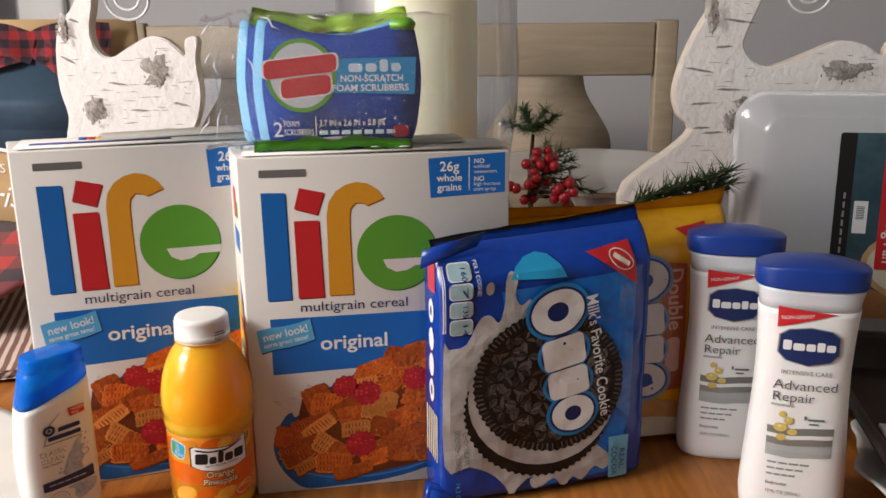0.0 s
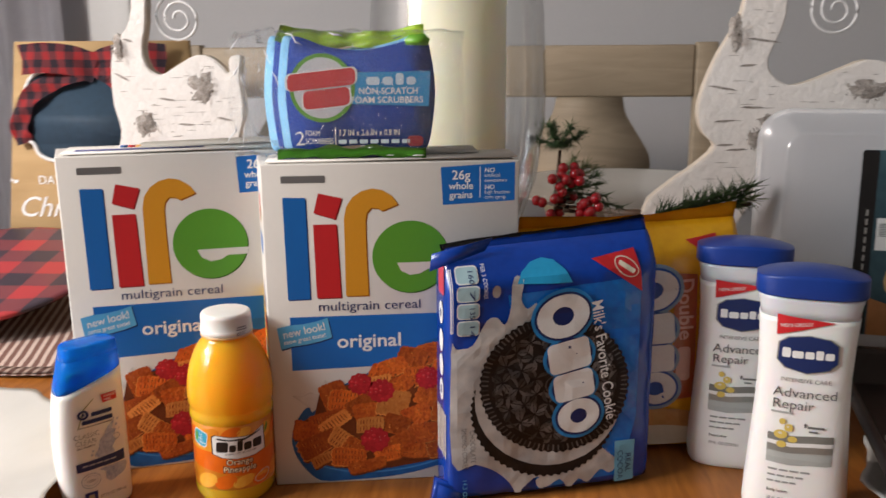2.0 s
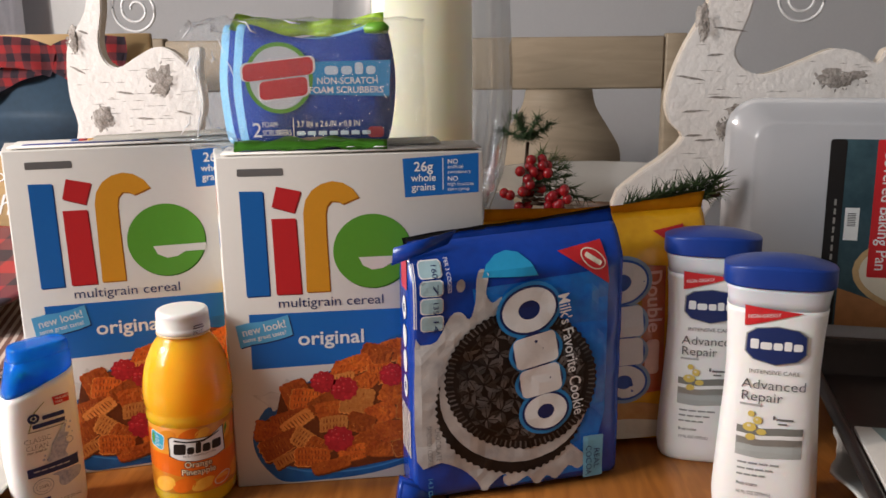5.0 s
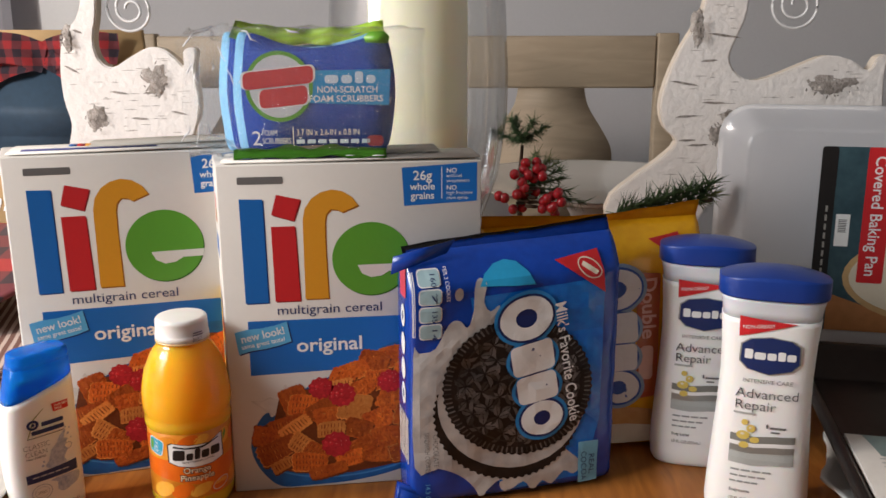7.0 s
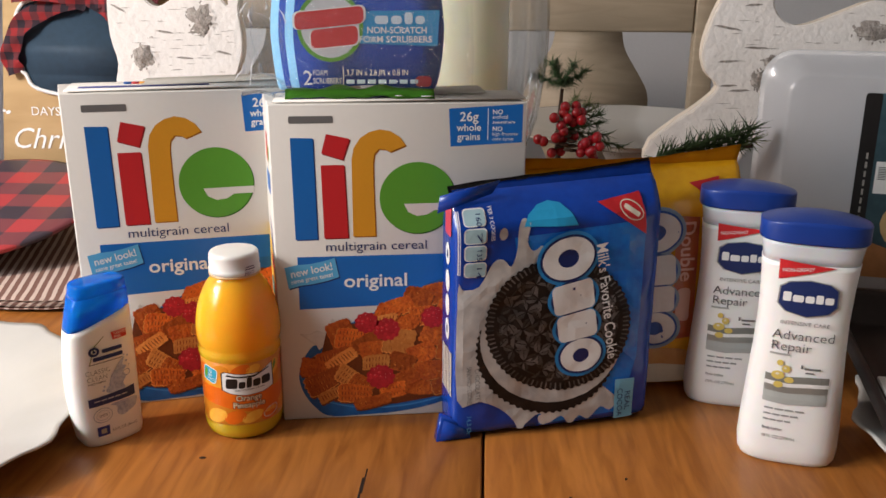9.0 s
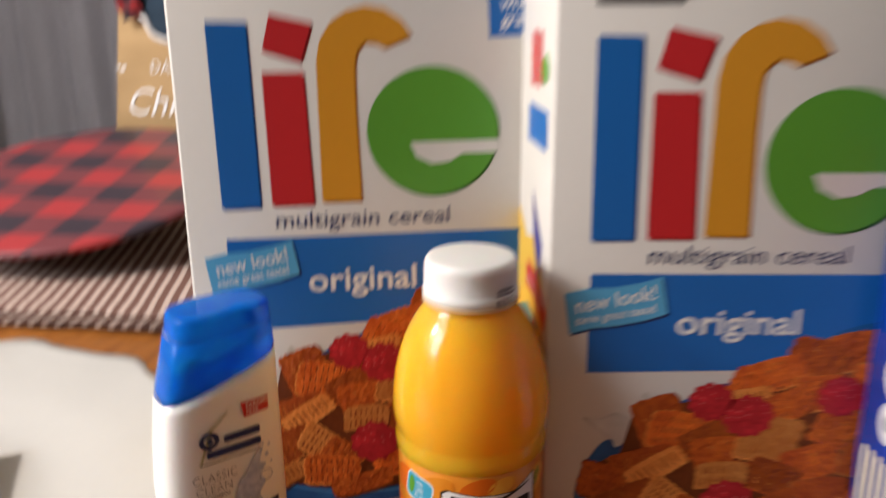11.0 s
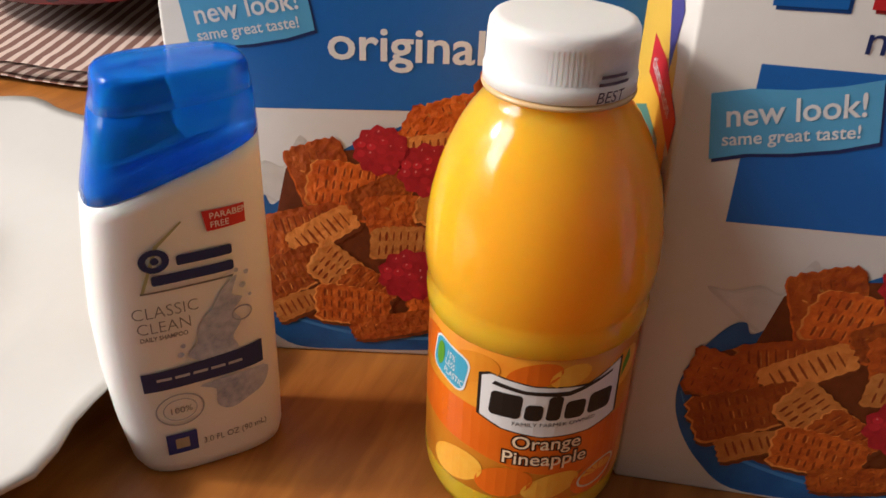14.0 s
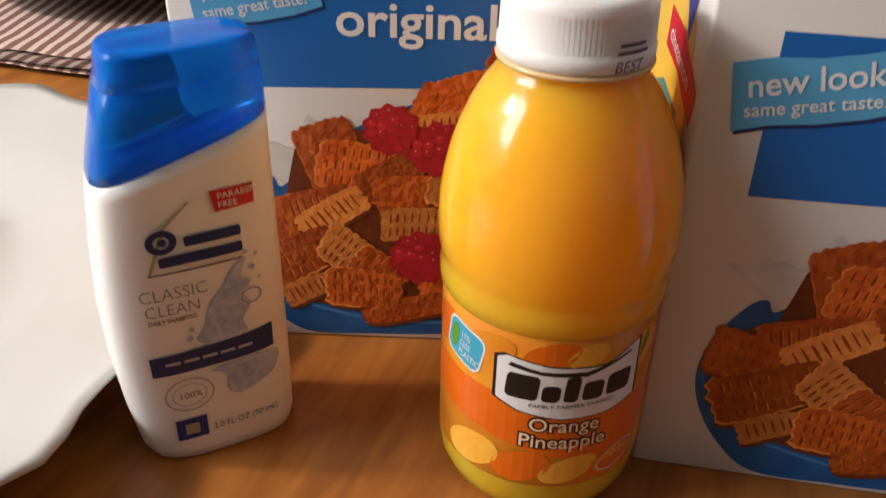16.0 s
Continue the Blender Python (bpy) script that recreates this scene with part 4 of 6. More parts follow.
# ---- juice ----
def juice():
    j = thing("juice_bottle", pose(-0.0345, -0.0015, 0), "clear plastic bottle of orange juice with a white screw cap", "bottle")
    prof = [(0.018, 0.0005), (0.025, 0.0), (0.0285, 0.003), (0.0305, 0.008), (0.0312, 0.014), (0.0308, 0.018), (0.0308, 0.067), (0.0320, 0.0690), (0.0322, 0.073),
            (0.0314, 0.0755), (0.0314, 0.0775), (0.0325, 0.080), (0.0330, 0.086), (0.0327, 0.094), (0.0317, 0.101), (0.0301, 0.108), (0.0279, 0.1145), (0.0253, 0.1205),
            (0.0224, 0.1255), (0.0197, 0.1290), (0.0180, 0.1312), (0.0178, 0.1322)]
    part("bottle_body", lathe(prof, 64), JUICE, j, "orange juice in clear plastic")
    part("neck_ring", lathe([(0.0178, 0.1323), (0.0197, 0.1325), (0.0199, 0.1333), (0.0190, 0.1338)], 48), flat("juice stained neck", (0.72, 0.48, 0.24), 0.25), j)
    ribs = 96

    def ribbed(a, r, z):
        return 1.0 + (0.010 * (1 if int(a / (2 * math.pi) * ribs * 2 + 0.5) % 2 else -1) if 0.1388 < z < 0.1465 else 0)
    cap = lathe([(0.0190, 0.1339), (0.0196, 0.1342), (0.0196, 0.1376), (0.0192, 0.1380), (0.0192, 0.1386), (0.0190, 0.1390), (0.0188, 0.1462), (0.0189, 0.1470), (0.0187, 0.1488), (0.0178, 0.1501), (0.0160, 0.1506)], ribs * 2, ribbed)
    c = part("screw_cap", cap, CAPW, j, "white ribbed screw cap")

    def on_cap(u, v, h):
        a = radians(-90) + u / 19.6
        return Vector(((0.0196 + h / 1000) * math.cos(a), (0.0196 + h / 1000) * math.sin(a), v / 1000))
    ink = flat("date ink", (0.10, 0.07, 0.09))
    words("BEST", 4.0, 10, 134.4, ink, c, 0.1, mapping=on_cap, shear=0.2)
    printed("date_bar", poly(rect(10.5, 138.6, 20, 139.4), rect(11, 140.4, 19, 141.2)), ink, c, 0.1, mapping=on_cap, cut=3)

    def wrap(u, v, h):
        a = radians(-77) + u / 31.0
        r = 0.0311 + h / 1000
        return Vector((r * math.cos(a), r * math.sin(a), v / 1000))
    k = dict(mapping=wrap, cut=3.0)
    label = part("label_sleeve", lathe([(0.0309, 0.014), (0.0311, 0.0142), (0.0311, 0.0676), (0.0309, 0.0678)], 64, None, False, False), PEEL, j, "orange printed fruit label")
    printed("orange_band", poly([(-60, 45), (-40, 47), (-20, 46.5), (0, 44), (20, 42), (40, 43), (60, 46), (60, 31), (40, 27), (20, 25), (0, 26.5), (-20, 31), (-40, 33), (-60, 32)]), ORANGE, label, 0.10, **k)
    plate = [(-16, 58), (-13.5, 59.2), (-3, 57.6), (10, 57.2), (18, 60.8), (20, 61.5), (20.4, 44.6), (12, 42.6), (0, 42.2), (-10, 43.6), (-16, 46)]
    plate = moved(moved(plate, -2, -51), 2, 51, 0, 1.14)
    printed("brand_plate_edge", poly(moved(plate, -0.12, -2.5, 0, 1.05)), BLACK, label, 0.16, **k)
    printed("brand_plate", poly(plate), WHITE, label, 0.24, **k)
    printed("brand_swash", poly([(-15.5, 57.2), (-6, 55.8), (6, 55.4), (19.5, 59.8), (19.5, 60.6), (6, 57), (-6, 57), (-14.5, 58.5)]), BLACK, label, 0.3, **k)
    printed("brand_bar", poly(rect(-16, 46.8, -7, 55.2, 1.5, 0.08), rect(-6, 46.8, -1, 52.4, 1.5, 0.08), rect(0, 47, 4, 55.5, 1.2, 0.08), rect(5, 47.2, 11, 53.5, 1.5, 0.08), rect(12, 47.5, 20, 54.6, 1.5, 0.08)), BLACK, label, 0.3, **k)
    words("FAMILY FARMER OWNED", 1.9, -9, 44.4, BLACK, label, 0.32, mapping=wrap, width=24, turn=2)
    for txt, size, v, w in (("Orange", 6.6, 36.2, 20.5), ("Pineapple", 6.6, 30.2, 29)):
        words(txt, size, 1.5, v, flat("print dark brown", (0.05, 0.012, 0.006)), label, 0.24, mapping=wrap, cut=0, align="CENTER", bold=0.55)
        words(txt, size, 1.5, v, flat("print pale orange", (0.95, 0.75, 0.50)), label, 0.34, mapping=wrap, cut=0, align="CENTER", bold=0.05)
    # fruit drawn along top and bottom of the sleeve
    pine = material("printed pineapple", (0.88, 0.50, 0.07), 0.3, dark=(0.84, 0.34, 0.025), scale=90, fine=300)
    fruits = [(-22, 60, 9, 5, PEEL), (-4, 62, 8, 4, ORANGE), (6, 62, 6, 3.5, pine), (24, 58, 9, 6, pine), (-26, 22, 10, 6, pine), (-10, 22, 9, 5.5, ORANGE), (4, 21.5, 9, 4.5, pine), (20, 22, 10, 6, ORANGE), (36, 24, 9, 6, PEEL), (-40, 58, 9, 6, ORANGE), (40, 58, 9, 6, ORANGE)]
    for u, v, a, b_, mat in fruits:
        printed("fruit_print", poly(disc(u, v, a, b_, 20, 20)), mat, label, 0.14, **k)
    printed("leaf_print", poly([(24, 55), (28, 60), (27, 64), (24.5, 60)]), GREEN, label, 0.2, **k)
    printed("citrus_slice", ring_poly(20, 22, 7.8, 4.2, 7.0, 3.6, 24, 15), CREAM, label, 0.2, **k)
    for i in range(6):
        a = i * math.pi / 6
        printed("citrus_segment", poly([(20 + 6.6 * math.cos(a + q) * rr, 22 + 3.5 * math.sin(a + q) * rr) for q, rr in ((0.05, 0.2), (0.05, 1), (0.45, 1), (0.45, 0.2))]), flat("print citrus flesh", (0.9, 0.42, 0.06)), label, 0.26, **k)
    printed("badge_edge", poly(moved(rect(-7.5, -6.5, 7.5, 6.5, 3), -30.5, 56.5, -12)), WHITE, label, 0.2, **k)
    printed("badge", poly(moved(rect(-6.9, -5.9, 6.9, 5.9, 2.7), -30.5, 56.5, -12)), flat("print badge blue", (0.05, 0.36, 0.52)), label, 0.26, **k)
    printed("badge_leaf", poly(disc(-34.4, 57.6, 1.8, 4.4, 16, -10)), GREEN, label, 0.34, **k)
    words("15%\nLESS\nPLASTIC", 3.1, -31.6, 58.6, WHITE, label, 0.34, mapping=wrap, turn=-10, width=8.0)


juice()


# ---- cookie packs ----
def pillow(w, d, hgt, puff, seed, crease=1.0):
    """A soft film pack standing upright: flat front with bulge and creases, tapering to a seam at the top."""
    bm = bmesh.new()
    nu, nv = 44, 40
    sheets = []
    for side in (0, 1):
        grid = []
        for j in range(nv + 1):
            row = []
            for i in range(nu + 1):
                a, b = i / nu, j / nv
                edge = min(1, 6 * min(a, 1 - a)) ** 0.5
                topf = min(1, (1 - b) / 0.12) ** 0.7
                botf = min(1, b / 0.05 + 0.4)
                half = d / 2 * (0.86 + 0.14 * edge) * topf * botf
                wr = noise.noise(Vector((a * 5 + seed, b * 7, side * 9))) * 0.0016 * crease + noise.noise(Vector((a * 16, b * 22 + seed, side * 5))) * 0.0007 * crease
                y = d / 2 + (half + puff * edge * topf * 0.3 + wr * topf) * (1 if side else -1)
                z = b * hgt + (a - 0.5) * 0.008 * b
                row.append(bm.verts.new((a * w, y, z)))
            grid.append(row)
        sheets.append(grid)
        for j in range(nv):
            for i in range(nu):
                q = (grid[j][i], grid[j][i + 1], grid[j + 1][i + 1], grid[j + 1][i])
                bm.faces.new(q if not side else q[::-1])
    f, k = sheets
    for j in range(nv):
        bm.faces.new((f[j][0], f[j + 1][0], k[j + 1][0], k[j][0]))
        bm.faces.new((f[j][nu], k[j][nu], k[j + 1][nu], f[j + 1][nu]))
    for i in range(nu):
        bm.faces.new((f[0][i], k[0][i], k[0][i + 1], f[0][i + 1]))
        bm.faces.new((f[nv][i], f[nv][i + 1], k[nv][i + 1], k[nv][i]))
    bmesh.ops.recalc_face_normals(bm, faces=bm.faces[:])
    return bm, lambda u, v: noise.noise(Vector((u / w * 5 + seed, v / hgt * 7, 0))) * 0.0016 * crease + noise.noise(Vector((u / w * 16, v / hgt * 22 + seed, 0))) * 0.0007 * crease


def pack_front(w, d, hgt, puff, wr):
    def at(u, v, h):
        a, b = min(max(u / 1000 / w, 0), 1), min(max((v / 1000) / hgt, 0), 1)
        edge, topf, botf = min(1, 6 * min(a, 1 - a)) ** 0.5, min(1, (1 - b) / 0.12) ** 0.7, min(1, b / 0.05 + 0.4)
        half = d / 2 * (0.86 + 0.14 * edge) * topf * botf
        y = d / 2 - (half + puff * edge * topf * 0.3 + wr(a * w, b * hgt) * topf) - 2.4 * h / 1000 - 0.0004
        return Vector((u / 1000, y, b * hgt + (a - 0.5) * 0.008 * b))
    return at


def fin(w, z, rise, lift, seed, y, lean=0.006):
    """The crimped seam along the top of a pack."""
    bm = bmesh.new()
    rows = []
    for j in range(4):
        row = []
        for i in range(41):
            a = i / 40
            wob = noise.noise(Vector((a * 9, j * 0.4, seed))) * 0.003 * j / 3
            row.append(bm.verts.new((a * w, y + wob + lean * j / 3, z + (a - 0.5) * 0.008 + rise * j / 3 * (0.75 + 0.25 * math.sin(a * 5 + seed)) + lift * a * j / 3)))
        rows.append(row)
    for a, b in zip(rows, rows[1:]):
        for i in range(40):
            bm.faces.new((a[i], a[i + 1], b[i + 1], b[i]))
    bmesh.ops.solidify(bm, geom=bm.faces[:], thickness=0.0008)
    return bm


def cookie_front(o, at, choc, rim, cream, cx=83, cy=93):
    """A sandwich cookie as printed: back wafer, cream, notched front wafer and its stamped pattern."""
    k = dict(mapping=at, cut=6.0)

    def notched(u, v, rx, ry, turn, n, depth):
        pts = []
        for i in range(n * 4):
            a = 2 * math.pi * i / (n * 4)
            r = 1 - (depth if i % 4 in (2, 3) else 0)
            pts.append((rx * r * math.cos(a), ry * r * math.sin(a)))
        return moved(pts, u, v, turn)
    printed("back_wafer", poly(notched(cx - 8, cy - 21, 61, 53, -28, 60, 0.025)), choc, o, 0.35, **k)
    printed("cream_layer", poly(moved(disc(0, 0, 61, 54), cx - 4.5, cy - 11, -28)), cream, o, 0.5, **k)
    printed("front_wafer", poly(notched(cx, cy, 62, 55, -28, 62, 0.02)), choc, o, 0.65, **k)
    spokes, petals = [], []
    for i in range(88):
        a = 2 * math.pi * i / 88
        spokes.append(moved([(55 * math.cos(a - 0.012), 48.5 * math.sin(a - 0.012)), (60.4 * math.cos(a - 0.012), 53.4 * math.sin(a - 0.012)),
                             (60.4 * math.cos(a + 0.012), 53.4 * math.sin(a + 0.012)), (55 * math.cos(a + 0.012), 48.5 * math.sin(a + 0.012))], cx, cy, -28))
    printed("edge_ridge", poly(*spokes), rim, o, 0.78, **k)
    wob = random.Random(int(cx))
    for rr, n, size in ((0.84, 19, 9.8), (0.60, 13, 10.2), (0.34, 7, 10.4)):
        for i in range(n):
            a = 2 * math.pi * (i + 0.5 * (n % 2) + wob.uniform(-0.16, 0.16)) / n
            c = (52 * rr * math.cos(a), 46 * rr * math.sin(a))
            for q in range(4):
                b, big = math.degrees(a) + q * 90 + 45 + wob.uniform(-14, 14), size * wob.uniform(0.8, 1.15)
                leaf = [(0.08, 0.03), (0.40, 0.30), (0.80, 0.34), (1.08, 0.04), (0.85, 0.04), (0.45, 0.03)]
                petals.append(moved(moved([(x * big, y * big) for x, y in leaf], *c, b), cx, cy, -28))
                if wob.random() < 0.7:
                    petals.append(moved(moved([(x * big * 0.9, -y * big * 0.8) for x, y in reversed(leaf)], *c, b), cx, cy, -28))
    printed("stamped_petal", poly(*petals), rim, o, 0.78, **k)
    printed("stamped_ring", ring_poly(cx, cy, 50.5, 44.6, 49.0, 43.2, 48, -28), rim, o, 0.78, **k)
    printed("stamped_ring", ring_poly(cx, cy, 9, 8, 7.6, 6.6, 24, -28), rim, o, 0.80, **k)


def brand_marks(o, at, u, v, turn, k, plate, edge, ink):
    """A line of four heavy white marks on a coloured cartouche, drawn as rings and blocks."""
    kk = dict(mapping=at, cut=6.0)
    spots = [(0, 17, 21), (33, 13, 17), (58, 12, 16), (83, 14, 17)]
    back, mid, front = [], [], []
    for i, (x, rx, ry) in enumerate(spots):
        back.append(moved(disc(x, 0, rx + 4.5, ry + 4.5, 28), u, v, turn, k))
        mid.append(moved(disc(x, 0, rx + 1.8, ry + 1.8, 28), u, v, turn, k))
    for j, b in enumerate(back):
        printed("cartouche", poly(b), plate, o, 0.95 + 0.01 * j, **kk)
    for j, b in enumerate(mid):
        printed("mark_edge", poly(b), edge, o, 1.08 + 0.01 * j, **kk)
    for i, (x, rx, ry) in enumerate(spots):
        if i in (0, 3):
            bm = bmesh.new()
            a, b = [bm.verts.new((*p, 0)) for p in moved(disc(x, 0, rx, ry, 28), u, v, turn, k)], [bm.verts.new((*p, 0)) for p in moved(disc(x, 0, rx * 0.42, ry * 0.40, 28), u, v, turn, k)]
            for q in range(28):
                bm.faces.new((a[q], a[(q + 1) % 28], b[(q + 1) % 28], b[q]))
            printed("white_mark", bm, ink, o, 1.2, **kk)
        else:
            printed("white_mark", poly(moved(rect(x - rx, -ry, x + rx * 0.9, ry, 4.5), u, v, turn, k)), ink, o, 1.2, **kk)


def blue_pack():
    w, d, hgt, puff = 0.165, 0.045, 0.2015, 0.004
    o = thing("cookie_pack", pose(0.1335, -0.047, 0, 0, 0, 7.5), "blue film cookie pack with a printed sandwich cookie and milk splash", "cookie pack")
    bm, wr = pillow(w, d, hgt, puff, 3.1)
    body = part("wrapper", bm, PACKB, o)
    at = pack_front(w, d, hgt, puff, wr)
    part("top_seam", fin(w, hgt - 0.002, 0.004, 0.008, 1.0, d / 2, 0.006), [PACKB], o)
    part("seam_edge", fin(w, hgt - 0.001, 0.0045, 0.0088, 1.0, d / 2 + 0.0015, 0.0065), BLACK, o)
    ear = slab([(-0.012, hgt - 0.016), (0.030, hgt - 0.003), (0.036, hgt + 0.007), (-0.010, hgt - 0.003)], d / 2 - 0.012, d / 2 - 0.011)
    part("folded_ear", ear, PACKB, o)
    ear = slab([(-0.014, 0.0), (0.014, 0.0), (0.012, 0.010), (-0.010, 0.022)], 0.0, 0.012, 0.002)
    part("folded_ear", ear, PACKB, o)
    k = dict(mapping=at, cut=6.0)
    bright = material("bright blue film print", (0.008, 0.20, 0.66), 0.26, dark=(0.005, 0.075, 0.42), scale=16, coat=0.15)
    printed("bright_patch", poly([(45, 168), (152, 172), (152, 60), (140, 12), (70, 8), (60, 60)]), bright, o, 0.1, **k)
    printed("fan_patch", poly([(52, 176), (56, 184), (64, 190), (73, 192), (82, 190), (90, 183), (95, 173)]), flat("print fan blue", (0.02, 0.33, 0.60)), o, 0.28, **k)
    cream = material("printed milk white", (0.56, 0.53, 0.49), 0.35, dark=(0.34, 0.33, 0.33), scale=42, coat=0.1)
    milk = smooth_line([(2, 128, 0), (6, 129, 0), (18, 132, 0), (28, 150, 0), (36, 152, 0), (42, 146, 0), (47, 158, 0), (48, 176, 0), (52, 182, 0), (57, 178, 0), (55, 164, 0), (60, 156, 0), (67, 160, 0), (66, 150, 0), (58, 140, 0), (70, 120, 0),
                        (100, 60, 0), (130, 30, 0), (138, 22, 0), (130, 14, 0), (122, 18, 0), (112, 8, 0), (104, 12, 0), (96, 5, 0), (88, 14, 0), (76, 8, 0), (70, 18, 0), (58, 10, 0), (54, 2, 0), (48, 14, 0), (36, 26, 0), (20, 34, 0), (2, 36, 0)], 3)
    printed("milk_splash_print", poly([(x, y) for x, y, _ in milk]), cream, o, 0.25, **k)
    printed("milk_drop", poly(disc(36, 172, 3.4, 5, 14)), cream, o, 0.28, **k)
    printed("milk_drop", poly(disc(72, 12, 3, 5, 12, 30)), cream, o, 0.28, **k)
    cookie_front(o, at, CHOC, CHOCL, cream)
    brand_marks(o, at, 87.5, 148, -80, 1.0, flat("print cartouche blue", (0.02, 0.24, 0.58)), flat("print deep outline", (0.006, 0.02, 0.12)), WHITE)
    words("Milk's Favorite Cookie", 12.5, 110, 157, WHITE, o, 1.0, mapping=at, turn=-81, width=98, bold=0.12)
    printed("red_corner", poly([(112, 188), (148, 192), (152, 160)]), RED, o, 0.5, **k)
    printed("corner_oval", ring_poly(139, 180, 10.5, 6.5, 9.6, 5.6, 24, -35), CREAM, o, 0.62, **k)
    printed("corner_bar", poly(moved(rect(-7, -1.8, 7, 1.8, 1), 139, 180, -35)), CREAM, o, 0.62, **k)
    for i, txt in enumerate(("160", "7", "135", "14")):
        v = 191 - i * 13.3
        printed("fact_box_edge", poly(rect(6, v - 11.6, 23, v + 0.6, 3)), WHITE, o, 0.4, **k)
        printed("fact_box", poly(rect(6.8, v - 10.8, 22.2, v - 0.2, 2.6)), flat("print pale teal", (0.36, 0.52, 0.56)), o, 0.52, **k)
        words(txt, 5.4, 15.5, v - 1.6, NAVY, o, 0.64, mapping=at, turn=-90, width=8.5)
    words("PER 3 COOKIES", 4.2, 25.5, 192, WHITE, o, 0.45, mapping=at, turn=-88, width=24)
    printed("small_text_bar", poly(rect(1.2, 142, 2.2, 190), rect(2.8, 142, 3.4, 190)), WHITE, o, 0.45, **k)
    words("CHOCOLATE", 5.4, 15.5, 63, GREY, o, 0.5, mapping=at, turn=-88, width=27)
    words("SANDWICH COOKIES", 5.4, 9.0, 65, GREY, o, 0.5, mapping=at, turn=-88, width=34)
    printed("cocoa_panel", poly(rect(134, 6, 151, 40, 1)), flat("print pale blue panel", (0.16, 0.42, 0.58)), o, 0.6, **k)
    words("REAL", 7, 143.5, 29, NAVY, o, 0.75, mapping=at, turn=-90, width=16)
    words("COCOA", 7, 136.5, 32, NAVY, o, 0.75, mapping=at, turn=-90, width=24)
    words("14.3 OZ", 5.2, 10, 22, SKYB, o, 0.5, mapping=at, turn=-90, width=17)
    # spine print
    side = lambda u, v, h: Vector((-0.0006 - h / 1000, d - u / 1000, v / 1000))
    for v in (150, 128, 108, 88):
        printed("spine_mark", poly(disc(22, v, 6.0, 9.0, 18)), WHITE, o, 0.2, side)
    for v in (150, 88):
        printed("spine_dot", poly(disc(22, v, 2.4, 3.6, 12)), NAVY, o, 0.35, side)
    for i in range(6):
        printed("spine_bar", poly(rect(8 + i * 5, 34, 10.5 + i * 5, 72)), CREAM, o, 0.2, side)
    printed("spine_patch", poly(rect(14, 165, 32, 192, 3)), flat("print pink red", (0.55, 0.05, 0.10)), o, 0.2, side)


blue_pack()


def gold_pack():
    w, d, hgt, puff = 0.184, 0.045, 0.200, 0.006
    o = thing("cookie_pack", pose(0.202, 0.036, 0, 0, 0, -3), "yellow film cookie pack with a crimped top behind the blue one", "cookie pack")
    bm, wr = pillow(w, d, hgt, puff, 8.7, 1.4)
    part("wrapper", bm, PACKY, o)
    at = pack_front(w, d, hgt, puff, wr)
    part("top_seam", fin(w, hgt - 0.002, 0.013, 0.004, 2.0, d / 2, -0.006), PACKY, o)
    k = dict(mapping=at, cut=6.0)
    blue = flat("print mark blue", (0.012, 0.08, 0.36))
    brand_marks(o, at, 110, 146, -86, 1.05, flat("print cartouche grey blue", (0.25, 0.36, 0.50)), blue, WHITE)
    printed("flavour_band", poly([(128, 160), (148, 158), (150, 50), (132, 48)]), material("printed biscuit red", (0.46, 0.07, 0.03), 0.3, dark=(0.36, 0.12, 0.03), scale=30, coat=0.3), o, 0.6, **k)
    words("Double", 17, 133, 155, flat("print pale pink", (0.72, 0.44, 0.36)), o, 0.8, mapping=at, turn=-88, width=52, bold=0.3)
    printed("flavour_bar", poly(rect(133, 66, 145, 96, 4)), flat("print pale pink", (0.66, 0.42, 0.34)), o, 0.8, **k)
    words("Golden", 11, 152.5, 146, BLACK, o, 0.7, mapping=at, turn=-88, width=38, bold=0.2)
    printed("red_corner", poly([(138, 186), (164, 190), (164, 168)]), RED, o, 0.5, **k)
    printed("biscuit_print", poly(disc(120, 26, 50, 14, 30)), material("printed biscuit", (0.58, 0.33, 0.12), 0.3, dark=(0.48, 0.22, 0.06), scale=40), o, 0.4, **k)
    printed("cream_print", poly(disc(120, 16, 50, 9, 30)), CREAM, o, 0.52, **k)


gold_pack()


